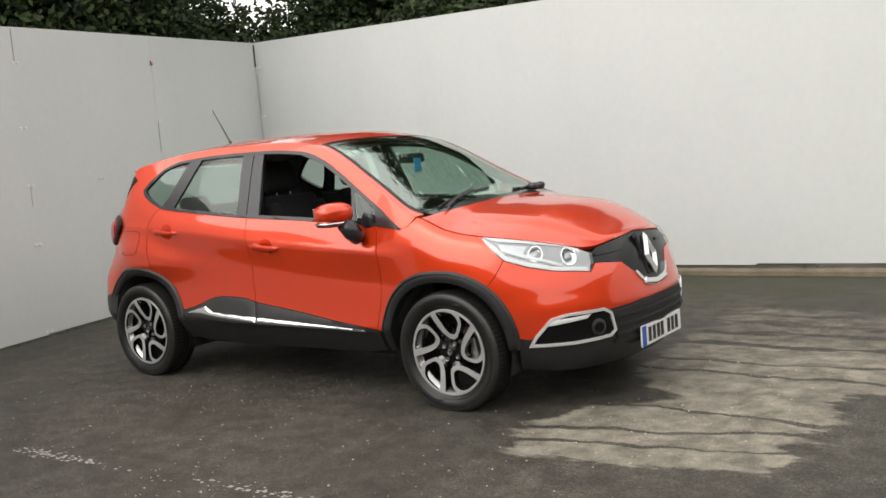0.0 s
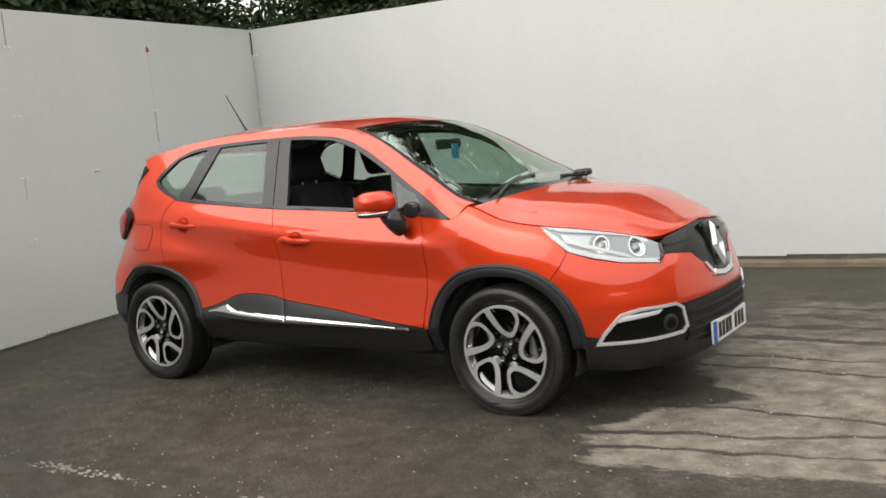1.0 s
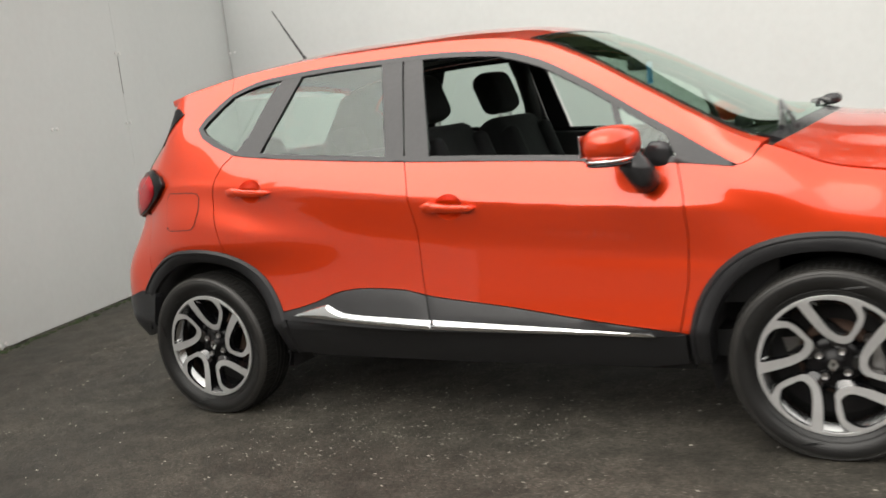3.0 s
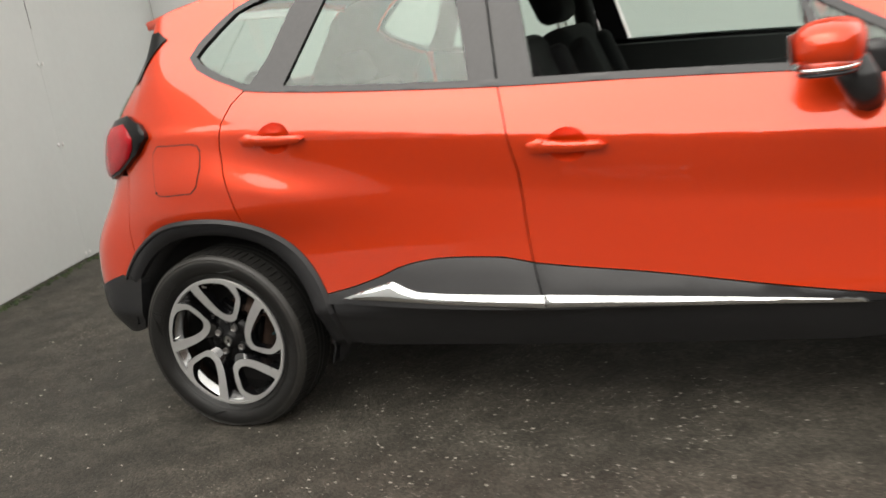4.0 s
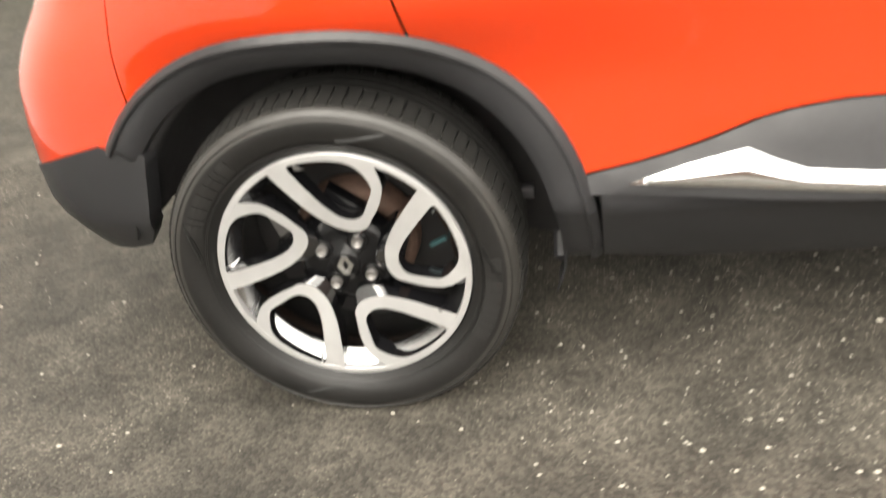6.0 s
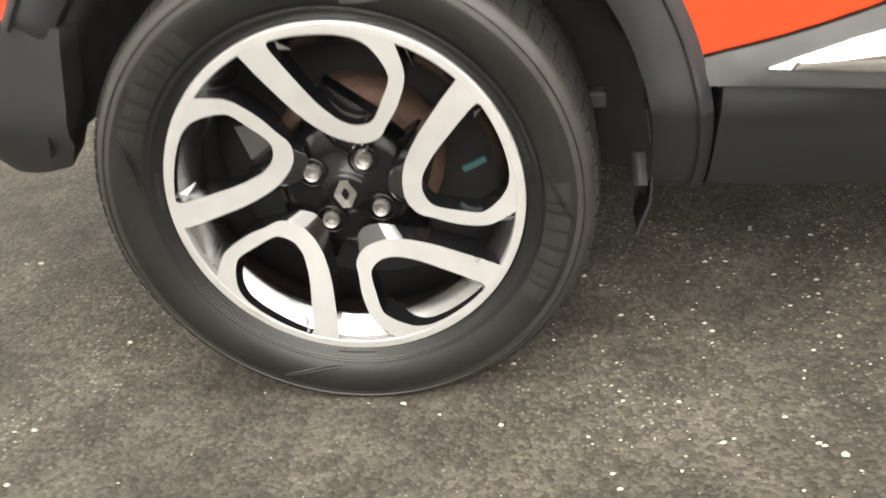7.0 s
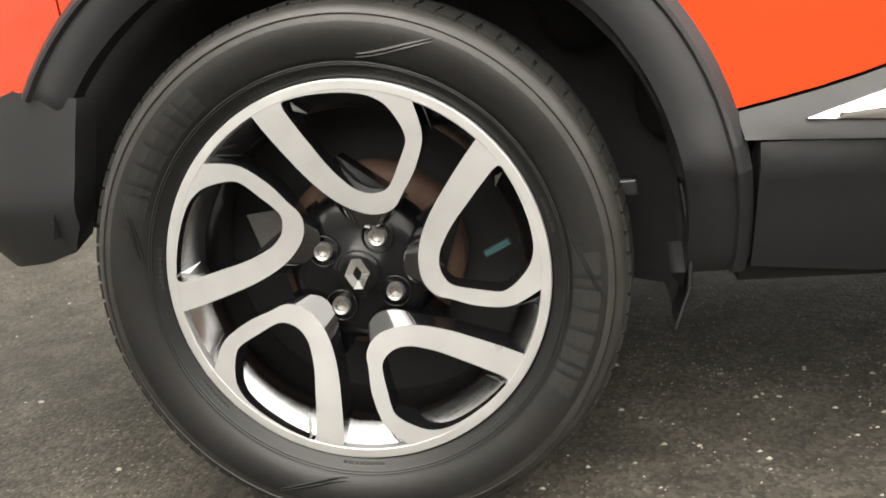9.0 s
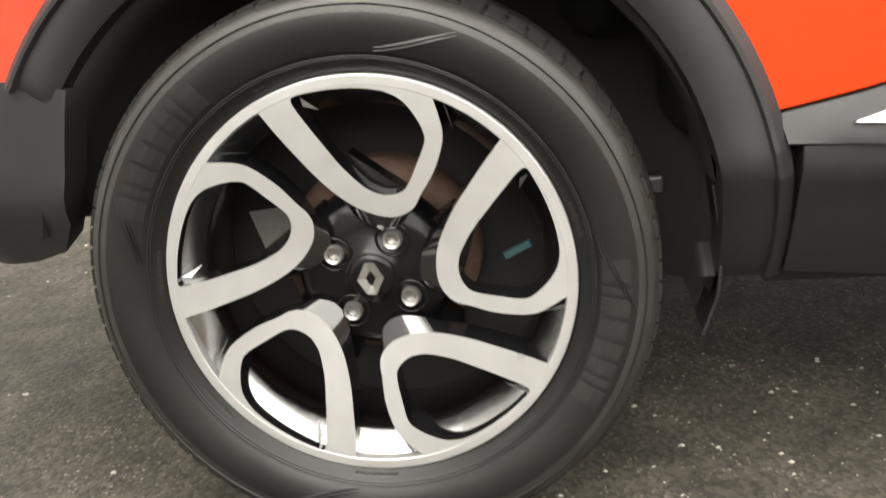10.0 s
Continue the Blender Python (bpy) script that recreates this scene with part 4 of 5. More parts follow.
    # black window surround: belt strip, pillars
    strip = along(belt, 0.247, 2.32, 40) + [(2.342, 0.982)] + along(lambda x: belt(x) + 0.020, 2.30, 0.252, 40)
    sheet("belt_strip", strip, TRIM, car, off=0.006, thick=0.012, step=0.02, crown=0.003, **K)
    lip = along(dlo_top, 0.143, 2.32, 60) + [(p[0] - 0.006, p[1] - (0.020 if p[0] < 1.5 else 0.024)) for p in along(dlo_top, 2.28, 0.17, 60)]
    sheet("window_surround", lip, TRIM, car, off=0.004, thick=0.02, step=0.02, **K)
    sheet("pillar_cover", [(1.008, belt(1.01) + 0.012), (1.093, belt(1.09) + 0.012), (1.045, 1.472), (0.946, 1.474)], TRIM, rear_door, off=0.003, thick=0.014, gap=0.001, **K)
    sheet("pillar_cover", [(1.098, belt(1.10) + 0.012), (1.205, belt(1.20) + 0.012), (1.135, 1.470), (1.050, 1.472)], TRIM, front_door, off=0.003, thick=0.014, gap=0.001, **K)
    sheet("pillar_cover", [(0.262, belt(0.262) + 0.012), (0.385, belt(0.385) + 0.012), (0.562, 1.464), (0.465, 1.462), (0.41, 1.40), (0.325, 1.25)], TRIM, car, off=0.003, thick=0.014, **K)
    sheet("quarter_surround", [(0.255, belt(0.255)), (0.138, 1.212), (0.068, 1.252), (0.037, 1.294), (0.072, 1.338), (0.143, 1.391), (0.205, 1.428), (0.21, 1.412), (0.152, 1.370), (0.092, 1.322), (0.066, 1.294), (0.09, 1.268), (0.155, 1.230), (0.26, belt(0.26) + 0.018)], TRIM, car, off=0.004, thick=0.02, step=0.02, **K)
    sheet("mirror_triangle", [(2.15, belt(2.15) + 0.012), (2.345, 0.990), (2.25, 1.038), (2.09, 1.130)], TRIM, front_door, off=0.005, thick=0.02, **K)
    sheet("division_bar", [(1.965, belt(1.965) + 0.012), (1.995, belt(1.995) + 0.012), (1.925, 1.235), (1.900, 1.250)], TRIM, front_door, off=-0.004, thick=0.014, step=0.02, **K)
    # panes; the driver's main window is wound down
    for name, out, mat, owner in (
            ("quarter_window", [(0.265, belt(0.265) + 0.012), (0.155, 1.228), (0.088, 1.266), (0.064, 1.294), (0.09, 1.324), (0.15, 1.372), (0.21, 1.412), (0.47, 1.455), (0.42, 1.40), (0.33, 1.25)], GLASS, car),
            ("door_window", [(0.380, belt(0.38) + 0.012), (1.01, belt(1.01) + 0.012), (0.95, 1.47), (0.557, 1.464)], GLASS, rear_door),
            ("quarter_light", [(1.995, belt(1.995) + 0.012), (2.15, belt(2.15) + 0.012), (2.09, 1.128), (1.925, 1.235)], GLASS, front_door)):
        pane = sheet(name, out, mat, owner, off=-0.006, thick=0.003, step=0.05, **K)
        pane.visible_shadow = False
    if side == 1:
        pane = sheet("door_window", [(1.22, belt(1.22) + 0.012), (1.97, belt(1.97) + 0.012), (1.90, 1.25), (1.78, 1.318), (1.62, 1.39), (1.46, 1.435), (1.145, 1.465)], GLASS, front_door, off=-0.006, thick=0.003, step=0.05, **K)
        pane.visible_shadow = False
    # door handles: a scooped cup behind a bar
    for hx, hz, owner, slope in ((1.292, 0.899, front_door, -0.085), (0.352, 1.009, rear_door, -0.12)):
        sheet("handle_cup", cup_outline(hx, hz), PAINT, owner, off=0.0, thick=0.001, step=0.008, crown=-0.026, soft=0.9, **K)
        bar = [(hx - 0.115, hz + 0.012), (hx - 0.10, hz - 0.012), (hx, hz - 0.020), (hx + 0.09, hz - 0.020), (hx + 0.112, hz - 0.010), (hx + 0.09, hz + 0.004), (hx, hz + 0.010), (hx - 0.08, hz + 0.022)]
        sheet("handle_cap", [(hx - 0.119, hz + 0.013), (hx - 0.104, hz - 0.014), (hx - 0.064, hz - 0.018), (hx - 0.060, hz + 0.020), (hx - 0.082, hz + 0.025)], PAINT, owner, off=0.0215, thick=0.0225, step=0.008, crown=0.009, **K)
        sheet("handle", bar, PAINT, owner, off=0.020, thick=0.022, step=0.008, crown=0.009, **K)
    # head lamp
    tip = (2.825, 0.927)
    hl_out = [tip, (2.90, 0.862), (2.97, 0.806), (ux(3.06, 0.770), 0.770), (ux(3.17, 0.738), 0.738), zb(-0.505, 0.716), zb(-0.47, 0.76), zb(-0.455, 0.80), zb(-0.50, 0.826), (ux(3.17, 0.868), 0.868), (ux(3.03, 0.898), 0.898), (2.93, 0.918)]
    ring_at = lambda x, z, r, n=20: [(ux(x, z) + r * 1.12 * math.cos(k * 2 * math.pi / n), z + r * math.sin(k * 2 * math.pi / n)) for k in range(n)]
    BOWLS = ((3.085, 0.826, 0.034), (3.215, 0.800, 0.040))
    head = sheet("head_lamp", hl_out, LAMP_DARK, car, off=-0.012, thick=0.03, step=0.015, holes=[ring_at(*b) for b in BOWLS], **K)
    n_out = len(hl_out)
    hl_mid = [tuple(p) for p in shrink([Vector(p) for p in hl_out], 0.020)]
    sheet("lamp_frame", [hl_out[0]] + hl_out[1:6] + [hl_mid[5], hl_mid[4], hl_mid[3], hl_mid[2], hl_mid[1]], LAMP_WHITE, head, off=-0.004, thick=0.012, step=0.012, crown=0.004, label="pale light strip along the lamp's lower edge", **K)
    sheet("lamp_frame", [hl_out[0], hl_mid[11], hl_mid[10], hl_mid[9], hl_mid[8], hl_out[8], hl_out[9], hl_out[10], hl_out[11]], LAMP_SILVER, head, off=-0.006, thick=0.012, step=0.012, crown=0.004, **K)
    sheet("lamp_shroud", holes=[ring_at(*b) for b in BOWLS], poly=[(ux(3.04, 0.795), 0.795), (ux(3.17, 0.757), 0.757), zb(-0.52, 0.735), zb(-0.485, 0.765), zb(-0.475, 0.79), zb(-0.51, 0.81), (ux(3.17, 0.848), 0.848), (ux(3.05, 0.862), 0.862)], mat=LAMP_DARK, parent=head, off=-0.010, thick=0.01, step=0.015, label="grey lamp shroud", **K)
    for x, z, r in BOWLS:
        sheet("reflector", ring_at(x, z, r), LAMP_SILVER, head, off=-0.009, thick=0.002, step=0.006, crown=-0.028, soft=0.7, label="chromed reflector bowl", **K)
        sheet("bowl_rim", ring_at(x, z, r + 0.005), CHROME, head, off=-0.007, thick=0.004, step=0.006, holes=[ring_at(x, z, r - 0.001)], **K)
        sheet("projector", ring_at(x + 0.004, z - 0.004, r * 0.5, 14), LAMP_DARK, head, off=-0.020, thick=0.01, step=0.006, crown=0.014, **K)
    sheet("light_pipe", [(2.945, 0.852), (ux(3.03, 0.815), 0.815), (ux(3.20, 0.755), 0.755), (ux(3.20, 0.766), 0.766), (ux(3.04, 0.828), 0.828), (2.955, 0.866)], LAMP_WHITE, head, off=-0.004, thick=0.008, step=0.01, crown=0.004, **K)
    sheet("indicator", [(2.93, 0.885), (2.965, 0.842), (ux(3.03, 0.82), 0.82), (ux(3.04, 0.865), 0.865)], LAMP_SILVER, head, off=-0.007, thick=0.01, step=0.01, crown=0.004, **K)
    cover = sheet("lens", hl_out, CLEAR, head, off=0.010, thick=0.004, step=0.02, **K)
    cover.visible_shadow = False
    # fog lamp pocket
    fog = [(ux(3.065, 0.362), 0.362), (ux(3.10, 0.42), 0.42), (ux(3.17, 0.505), 0.505), (ux(3.24, 0.525), 0.525), zb(-0.50, 0.528), zb(-0.455, 0.50), zb(-0.43, 0.40), zb(-0.46, 0.372), (ux(3.25, 0.362), 0.362)]
    pocket = sheet("fog_lamp", fog, GLOSSBLACK, car, off=0.004, thick=0.02, step=0.02, **K)
    mid = [tuple(p) for p in shrink([Vector(p) for p in fog], 0.015)]
    for k in range(len(fog)):
        j = (k + 1) % len(fog)
        sheet("chrome_bezel", [fog[k], fog[j], mid[j], mid[k]], SATIN, pocket, off=0.012, thick=0.012, step=0.012, crown=0.006, **K)
    fu, fz = uy(-0.535, 0.44), 0.435
    sheet("lamp_ring", [(fu + 0.042 * math.cos(k * 0.3142), fz + 0.042 * math.sin(k * 0.3142)) for k in range(20)], PLASTIC, pocket, off=0.008, thick=0.01, step=0.008, crown=0.008, **K)
    sheet("lamp_glass", [(fu + 0.028 * math.cos(k * 0.3142), fz + 0.028 * math.sin(k * 0.3142)) for k in range(20)], GLOSSBLACK, pocket, off=0.016, thick=0.004, step=0.008, crown=0.004, label="dark round fog lamp glass", **K)
    sheet("day_light", [(ux(3.16, 0.47), 0.468), (ux(3.18, 0.495), 0.495), zb(-0.57, 0.508), zb(-0.59, 0.488)], LAMP_WHITE, pocket, off=0.012, thick=0.006, step=0.01, crown=0.004, **K)
    # upper and lower grille
    up = [zb(-0.455, 0.80), zb(-0.47, 0.76), zb(-0.46, 0.752), zb(-0.40, 0.747), zb(-0.28, 0.732), zb(-0.19, 0.662), zb(-0.13, 0.602), zb(-0.10, 0.587), (U1, 0.582), (U1, 0.862), zb(-0.2, 0.845), zb(-0.4, 0.822)]
    grille = sheet("grille", up, GLOSSBLACK, car, off=-0.004, thick=0.03, step=0.03, **K)
    sheet("grille_bar", [zb(-0.44, 0.785), zb(-0.2, 0.79), zb(-0.2, 0.803), zb(-0.44, 0.797)], GLOSSBLACK, grille, off=0.004, thick=0.01, step=0.03, **K)
    sheet("chrome_vee", [zb(-0.125, 0.618), zb(-0.150, 0.612), zb(-0.200, 0.668), zb(-0.186, 0.674)], CHROME, grille, off=0.010, thick=0.02, step=0.012, crown=0.006, **K)
    sheet("chrome_vee", [zb(-0.15, 0.60), zb(-0.115, 0.585), (U1, 0.575), (U1, 0.607), zb(-0.10, 0.618), zb(-0.12, 0.63)], CHROME, grille, off=0.012, thick=0.02, step=0.012, crown=0.008, **K)
    low = [zb(-0.435, 0.495), zb(-0.2, 0.512), (U1, 0.514), (U1, 0.30), zb(-0.3, 0.30), zb(-0.41, 0.34)]
    lower_grille = sheet("lower_grille", low, DARK, car, off=0.004, thick=0.01, step=0.04, **K)
    for z in (0.33, 0.375, 0.42, 0.465):
        sheet("grille_bar", [zb(-0.43, z - 0.004), (U1, z), (U1, z + 0.017), zb(-0.43, z + 0.011)], PLASTIC, lower_grille, off=0.012, thick=0.012, step=0.04, **K)

# fuel flap outline on the right rear wing
FLAP = [(-0.150, 0.872), (-0.158, 0.95), (-0.148, 1.003), (-0.115, 1.028), (0.034, 1.024), (0.064, 1.016), (0.074, 0.996), (0.070, 0.945), (0.048, 0.882), (0.022, 0.862), (-0.10, 0.858), (-0.135, 0.861)]
rim_in = [tuple(p) for p in shrink([Vector(p) for p in FLAP], 0.0035)]
fuel = sheet("fuel_flap_gap", FLAP, DARK, car, off=0.0006, thick=0.002, step=0.02)
bm = bmesh.new()
bmesh.ops.create_uvsphere(bm, u_segments=8, v_segments=5, radius=0.005)
bmesh.ops.translate(bm, verts=bm.verts[:], vec=skin(-0.142, 0.873, 0.001))
part("flap_stop", bm, DARK, fuel)
sheet("fuel_flap", rim_in, PAINT, fuel, off=0.0018, thick=0.003, step=0.02)


# ---- roof, windscreen, bonnet: lofted between the two edge lines ----
def top(u, v, off=0.0):
    """A point of the upper surface: u along the edge line, v across from -1 to 1."""
    e = skin(u, edge_z(u))
    c = crown_z(u)
    ridge = 0.016 * ease(0.80, 0.66, abs(v)) * ease(2.5, 2.75, u) * ease(U1, 3.4, u)
    return Vector((e.x, -e.y * v, e.z + c * (1 - abs(v) ** 2.3) + ridge + off))


def top_normal(u, v):
    a = top(u + 0.004, v) - top(u - 0.004, v)
    b = top(u, v + 0.01) - top(u, v - 0.01)
    return a.cross(b).normalized()


def top_sheet(name, lo, hi, v0, v1, mat, nu, nv, off=0.0, thick=0.02, label="", parent=None):
    """lo and hi give u for each v."""
    verts, norms, faces = [], [], []
    for j in range(nv + 1):
        v = v0 + (v1 - v0) * j / nv
        for i in range(nu + 1):
            u = lo(v) + (hi(v) - lo(v)) * i / nu
            n = top_normal(min(u, U1 - 0.01), v)
            verts.append(top(u, v) + n * off)
            norms.append(n)
    w = nu + 1
    for j in range(nv):
        for i in range(nu):
            faces.append([j * w + i, j * w + i + 1, (j + 1) * w + i + 1, (j + 1) * w + i])
    ring = [i for i in range(w)] + [j * w + nu for j in range(1, nv + 1)] + [nv * w + i for i in range(nu - 1, -1, -1)] + [j * w for j in range(nv - 1, 0, -1)]
    base, n = len(verts), len(verts)
    for i in ring:
        verts.append(verts[i].copy())
    for i in ring:
        verts.append(verts[i] - norms[i] * thick)
    m = len(ring)
    for k in range(m):
        faces.append([base + (k + 1) % m, base + k, base + m + k, base + m + (k + 1) % m])
    me = bpy.data.meshes.new(name)
    me.from_pydata(verts, [], faces)
    me.shade_smooth()
    flat_n = [v.normal.copy() for v in me.vertices]
    me.normals_split_custom_set_from_vertices([norms[i] if i < n else flat_n[i] for i in range(len(me.vertices))])
    me.materials.append(mat)
    ob = new(name, me)
    ob.parent = parent or car
    if label:
        tagged(ob, label)
    return ob


header = lambda v: 1.56 + 0.075 * (1 - v * v)
cowl = lambda v: 2.40 + 0.135 * (1 - v * v)
top_sheet("roof", lambda v: -0.13, lambda v: header(v), -1, 1, PAINT, 44, 30)
screen = top_sheet("windscreen", lambda v: header(v) + 0.004, cowl, -0.93, 0.93, SCREEN, 48, 48, off=0.002, thick=0.004, label="windscreen reflecting trees and sky")
screen.visible_shadow = False
for s in (-1, 1):
    top_sheet("pillar_face", lambda v: header(v), lambda v: cowl(v) + 0.02, min(s, s * 0.935), max(s, s * 0.935), PAINT, 30, 3)
    top_sheet("screen_border", lambda v: header(v) + 0.004, cowl, min(s * 0.90, s * 0.934), max(s * 0.90, s * 0.934), GLOSSBLACK, 30, 2, off=0.003, thick=0.002, parent=screen)
top_sheet("screen_border", lambda v: header(v), lambda v: header(v) + 0.014, -0.93, 0.93, GLOSSBLACK, 2, 20, off=0.003, thick=0.002, parent=screen)
top_sheet("scuttle", lambda v: cowl(v) - 0.03, lambda v: cowl(v) + 0.06, -0.90, 0.90, TRIM, 4, 20, off=0.001, thick=0.02)
bonnet = top_sheet("bonnet", lambda v: cowl(v) + 0.055, lambda v: U1 - 0.02, -0.995, 0.995, PAINT, 60, 40, off=0.003)


# ---- wheels ----
TYRE_R, RIM_R, FACE = 0.325, 0.233, -0.845
LOOP_OUT = [(220, 26), (191, 25), (162, 23.2), (131, 20), (102, 13), (84, 2), (77, -12), (79, -24), (89, -32.5), (102, -35.5), (118, -35), (146, -34.8), (174, -33), (191, -31), (205, -28), (220, -24.6)]
LOOP_HOLE = [(218, 16), (191, 14.5), (161, 11.2), (133, 6.3), (112, -1.5), (105, -7), (102, -14.5), (106, -21.5), (115, -26), (128, -27), (145, -27), (172, -26.8), (184, -25), (197, -21), (209, -16.4), (215, -11.8), (217, -7.4), (218, -2), (219, 5), (220, 11.8)]


def polar(r, a, turn):
    """Wheel face coordinates: millimetres and degrees round from the top, towards the rear."""
    t = radians(90 + a + turn)
    return Vector((r * 0.001 * math.cos(t), r * 0.001 * math.sin(t)))


def smooth_loop(pts, n=4):
    """A rounder closed outline through the given points."""
    out, m = [], len(pts)
    for i in range(m):
        p0, p1, p2, p3 = pts[i - 1], pts[i], pts[(i + 1) % m], pts[(i + 2) % m]
        for k in range(n):
            t = k / n
            out.append(0.5 * ((2 * p1) + (p2 - p0) * t + (2 * p0 - 5 * p1 + 4 * p2 - p3) * t * t + (3 * p1 - p0 - 3 * p2 + p3) * t ** 3))
    return out


def open_curve(pts, n=4):
    out = []
    for i in range(len(pts) - 1):
        p0, p1, p2, p3 = pts[max(i - 1, 0)], pts[i], pts[i + 1], pts[min(i + 2, len(pts) - 1)]
        for k in range(n):
            t = k / n
            out.append(0.5 * ((2 * p1) + (p2 - p0) * t + (2 * p0 - 5 * p1 + 4 * p2 - p3) * t * t + (3 * p1 - p0 - 3 * p2 + p3) * t ** 3))
    return out + [pts[-1]]


def dish(r):
    """How far the spoke faces sink towards the hub."""
    return 0.026 * max(0.0, 1 - r / 0.225) ** 1.3


def spoke_bmesh(turn, face_only):
    """One looped spoke: its machined face, or the black sides that run back from it."""
    outer = open_curve([polar(r, a, turn) for r, a in LOOP_OUT])
    hole = smooth_loop([polar(r, a, turn) for r, a in LOOP_HOLE])
    hole = [h for h in hole]
    rim = [polar(225, a, turn) for a in np.linspace(-24.6, 26, 14)]
    edge = outer + rim
    bm = bmesh.new()
    if face_only:
        n, m = len(edge), len(hole)
        pts = edge + hole
        edges = [(i, (i + 1) % n) for i in range(n)] + [(n + i, n + (i + 1) % m) for i in range(m)]
        v2, _, tris, _, _, _ = delaunay_2d_cdt(pts, edges, [], 0, 1e-6)
        vs = [bm.verts.new((p.x, dish(p.length), p.y)) for p in v2]
        for f in tris:
            c = (v2[f[0]] + v2[f[1]] + v2[f[2]]) / 3
            if inside(c, edge) and not inside(c, hole):
                bm.faces.new([vs[i] for i in f])
        bmesh.ops.recalc_face_normals(bm, faces=bm.faces[:])
        for f in bm.faces:
            if f.normal.y > 0:
                f.normal_flip()
    else:
        for loop, closed, back in ((outer, False, 0.052), (hole, True, 0.045)):
            k = len(loop)
            prev = None
            for i in range(k + (1 if closed else 0)):
                p = loop[i % k]
                d = dish(p.length)
                grow = 1.0
                a = bm.verts.new((p.x, d, p.y))
                near = 1 - ease(0.085, 0.135, p.length) if not closed else 0.0
                s = 0.99 - near * 0.020 / p.length
                c = bm.verts.new((p.x * s, d + back * (0.5 + p.length * 2.2) * (1 - near) + 0.013 * near, p.y * s))
                if prev:
                    bm.faces.new((prev[0], a, c, prev[1]))
                prev = (a, c)
    return bm


def settle(bm):
    """Presses the lowest part of a tyre flat where it carries the car."""
    for v in bm.verts:
        if v.co.z < -0.29:
            v.co.z = -0.29 - 0.0305 * (1 - math.exp((v.co.z + 0.29) / 0.0255))
    return bm


def make_wheel():
    w = new("wheel")
    H = []
    # tyre: squared shoulder, bulged sidewall
    prof = [(0.226, 0.030), (0.231, 0.012), (0.2365, 0.004), (0.243, 0.002), (0.252, -0.005), (0.262, -0.0105), (0.274, -0.0150), (0.286, -0.0165), (0.296, -0.0160), (0.304, -0.0140), (0.3105, -0.0105), (0.3155, -0.0050), (0.3190, 0.0030), (0.3212, 0.014),
            (0.3228, 0.030), (0.3240, 0.060), (0.3245, 0.098), (0.3240, 0.136), (0.3210, 0.165), (0.310, 0.188), (0.285, 0.205), (0.255, 0.198), (0.226, 0.18)]
    tyre = part("tyre", settle(lathe(prof, 120)), RUBBER, w, "black road tyre with ribbed tread", smooth=True)
    # tread grooves: cross sipes at the shoulder
    bm = bmesh.new()
    for k in range(84):
        a = k * 2 * math.pi / 84
        m = Matrix.Rotation(a, 4, "Y")
        for y0, y1, lean in ((0.000, 0.060, 6), (0.138, 0.166, -6)):
            pivot = Matrix.Translation((0, (y0 + y1) / 2, 0.3205))
            box(bm, -0.0098, 0.0098, (y0 - y1) / 2, (y1 - y0) / 2, -0.006, 0.0046, m @ pivot @ Matrix.Rotation(radians(lean), 4, "X"), 0.0)
    tagged(part("tread_block", settle(bm), TREAD, tyre), kind="stuff")
    bm = bmesh.new()
    for y in (0.066, 0.092, 0.118):
        ring = lathe([(0.3235, y), (0.3258, y + 0.001), (0.3258, y + 0.017), (0.3235, y + 0.018)], 96)
        me = bpy.data.meshes.new("tmp")
        ring.to_mesh(me)
        ring.free()
        bm.from_mesh(me)
        bpy.data.meshes.remove(me)
    tagged(part("tread_rib", settle(bm), TREAD, tyre, smooth=False), kind="stuff")
    # band over the shoulder that carries the painted sky sheen
    part("shoulder_band", settle(lathe([(0.2960, -0.0164), (0.3040, -0.0144), (0.3108, -0.0106), (0.3158, -0.0052), (0.3193, 0.0030), (0.3215, 0.014), (0.3231, 0.030)], 120)), SHOULDER, tyre, "tyre shoulder in paler grey, with sky sheen put into its colour", smooth=True)
    part("bead_band", lathe([(0.2330, 0.0075), (0.2365, 0.0032), (0.243, 0.0012), (0.252, -0.0068), (0.2545, -0.0080)], 120), RUBBER_MARK, tyre, smooth=True)
    # raised bands and plain bars where the sidewall is lettered
    for r0, d in ((0.2480, -0.0046), (0.2505, -0.0064), (0.3035, -0.0148)):
        part("sidewall_ridge", lathe([(r0, d), (r0 + 0.0006, d - 0.0012), (r0 + 0.0014, d - 0.0012), (r0 + 0.002, d - 0.001)], 120), RUBBER, tyre, smooth=True)

    def side_y(r):
        rs = sorted(prof[:14])
        return float(np.interp(r, [p[0] for p in rs], [p[1] for p in rs]))

    def mark(a0, a1, r0, r1, skew=0.0):
        bm = bmesh.new()
        n = 3
        rows = []
        for j in range(4):
            r = r0 + (r1 - r0) * j / 3
            row = []
            for i in range(n + 1):
                a = radians(a0 + (a1 - a0) * i / n + skew * j / 3)
                row.append(bm.verts.new((r * math.cos(a), side_y(r) - 0.0014, r * math.sin(a))))
            rows.append(row)
        for r_0, r_1 in zip(rows, rows[1:]):
            for i in range(n):
                bm.faces.new((r_0[i], r_0[i + 1], r_1[i + 1], r_1[i]))
        e = bmesh.ops.extrude_face_region(bm, geom=bm.faces[:])
        bmesh.ops.translate(bm, verts=[v for v in e["geom"] if isinstance(v, bmesh.types.BMVert)], vec=(0, 0.0015, 0))
        bmesh.ops.recalc_face_normals(bm, faces=bm.faces[:])
        return bm

    for start in (118, -38):
        a = start + 42
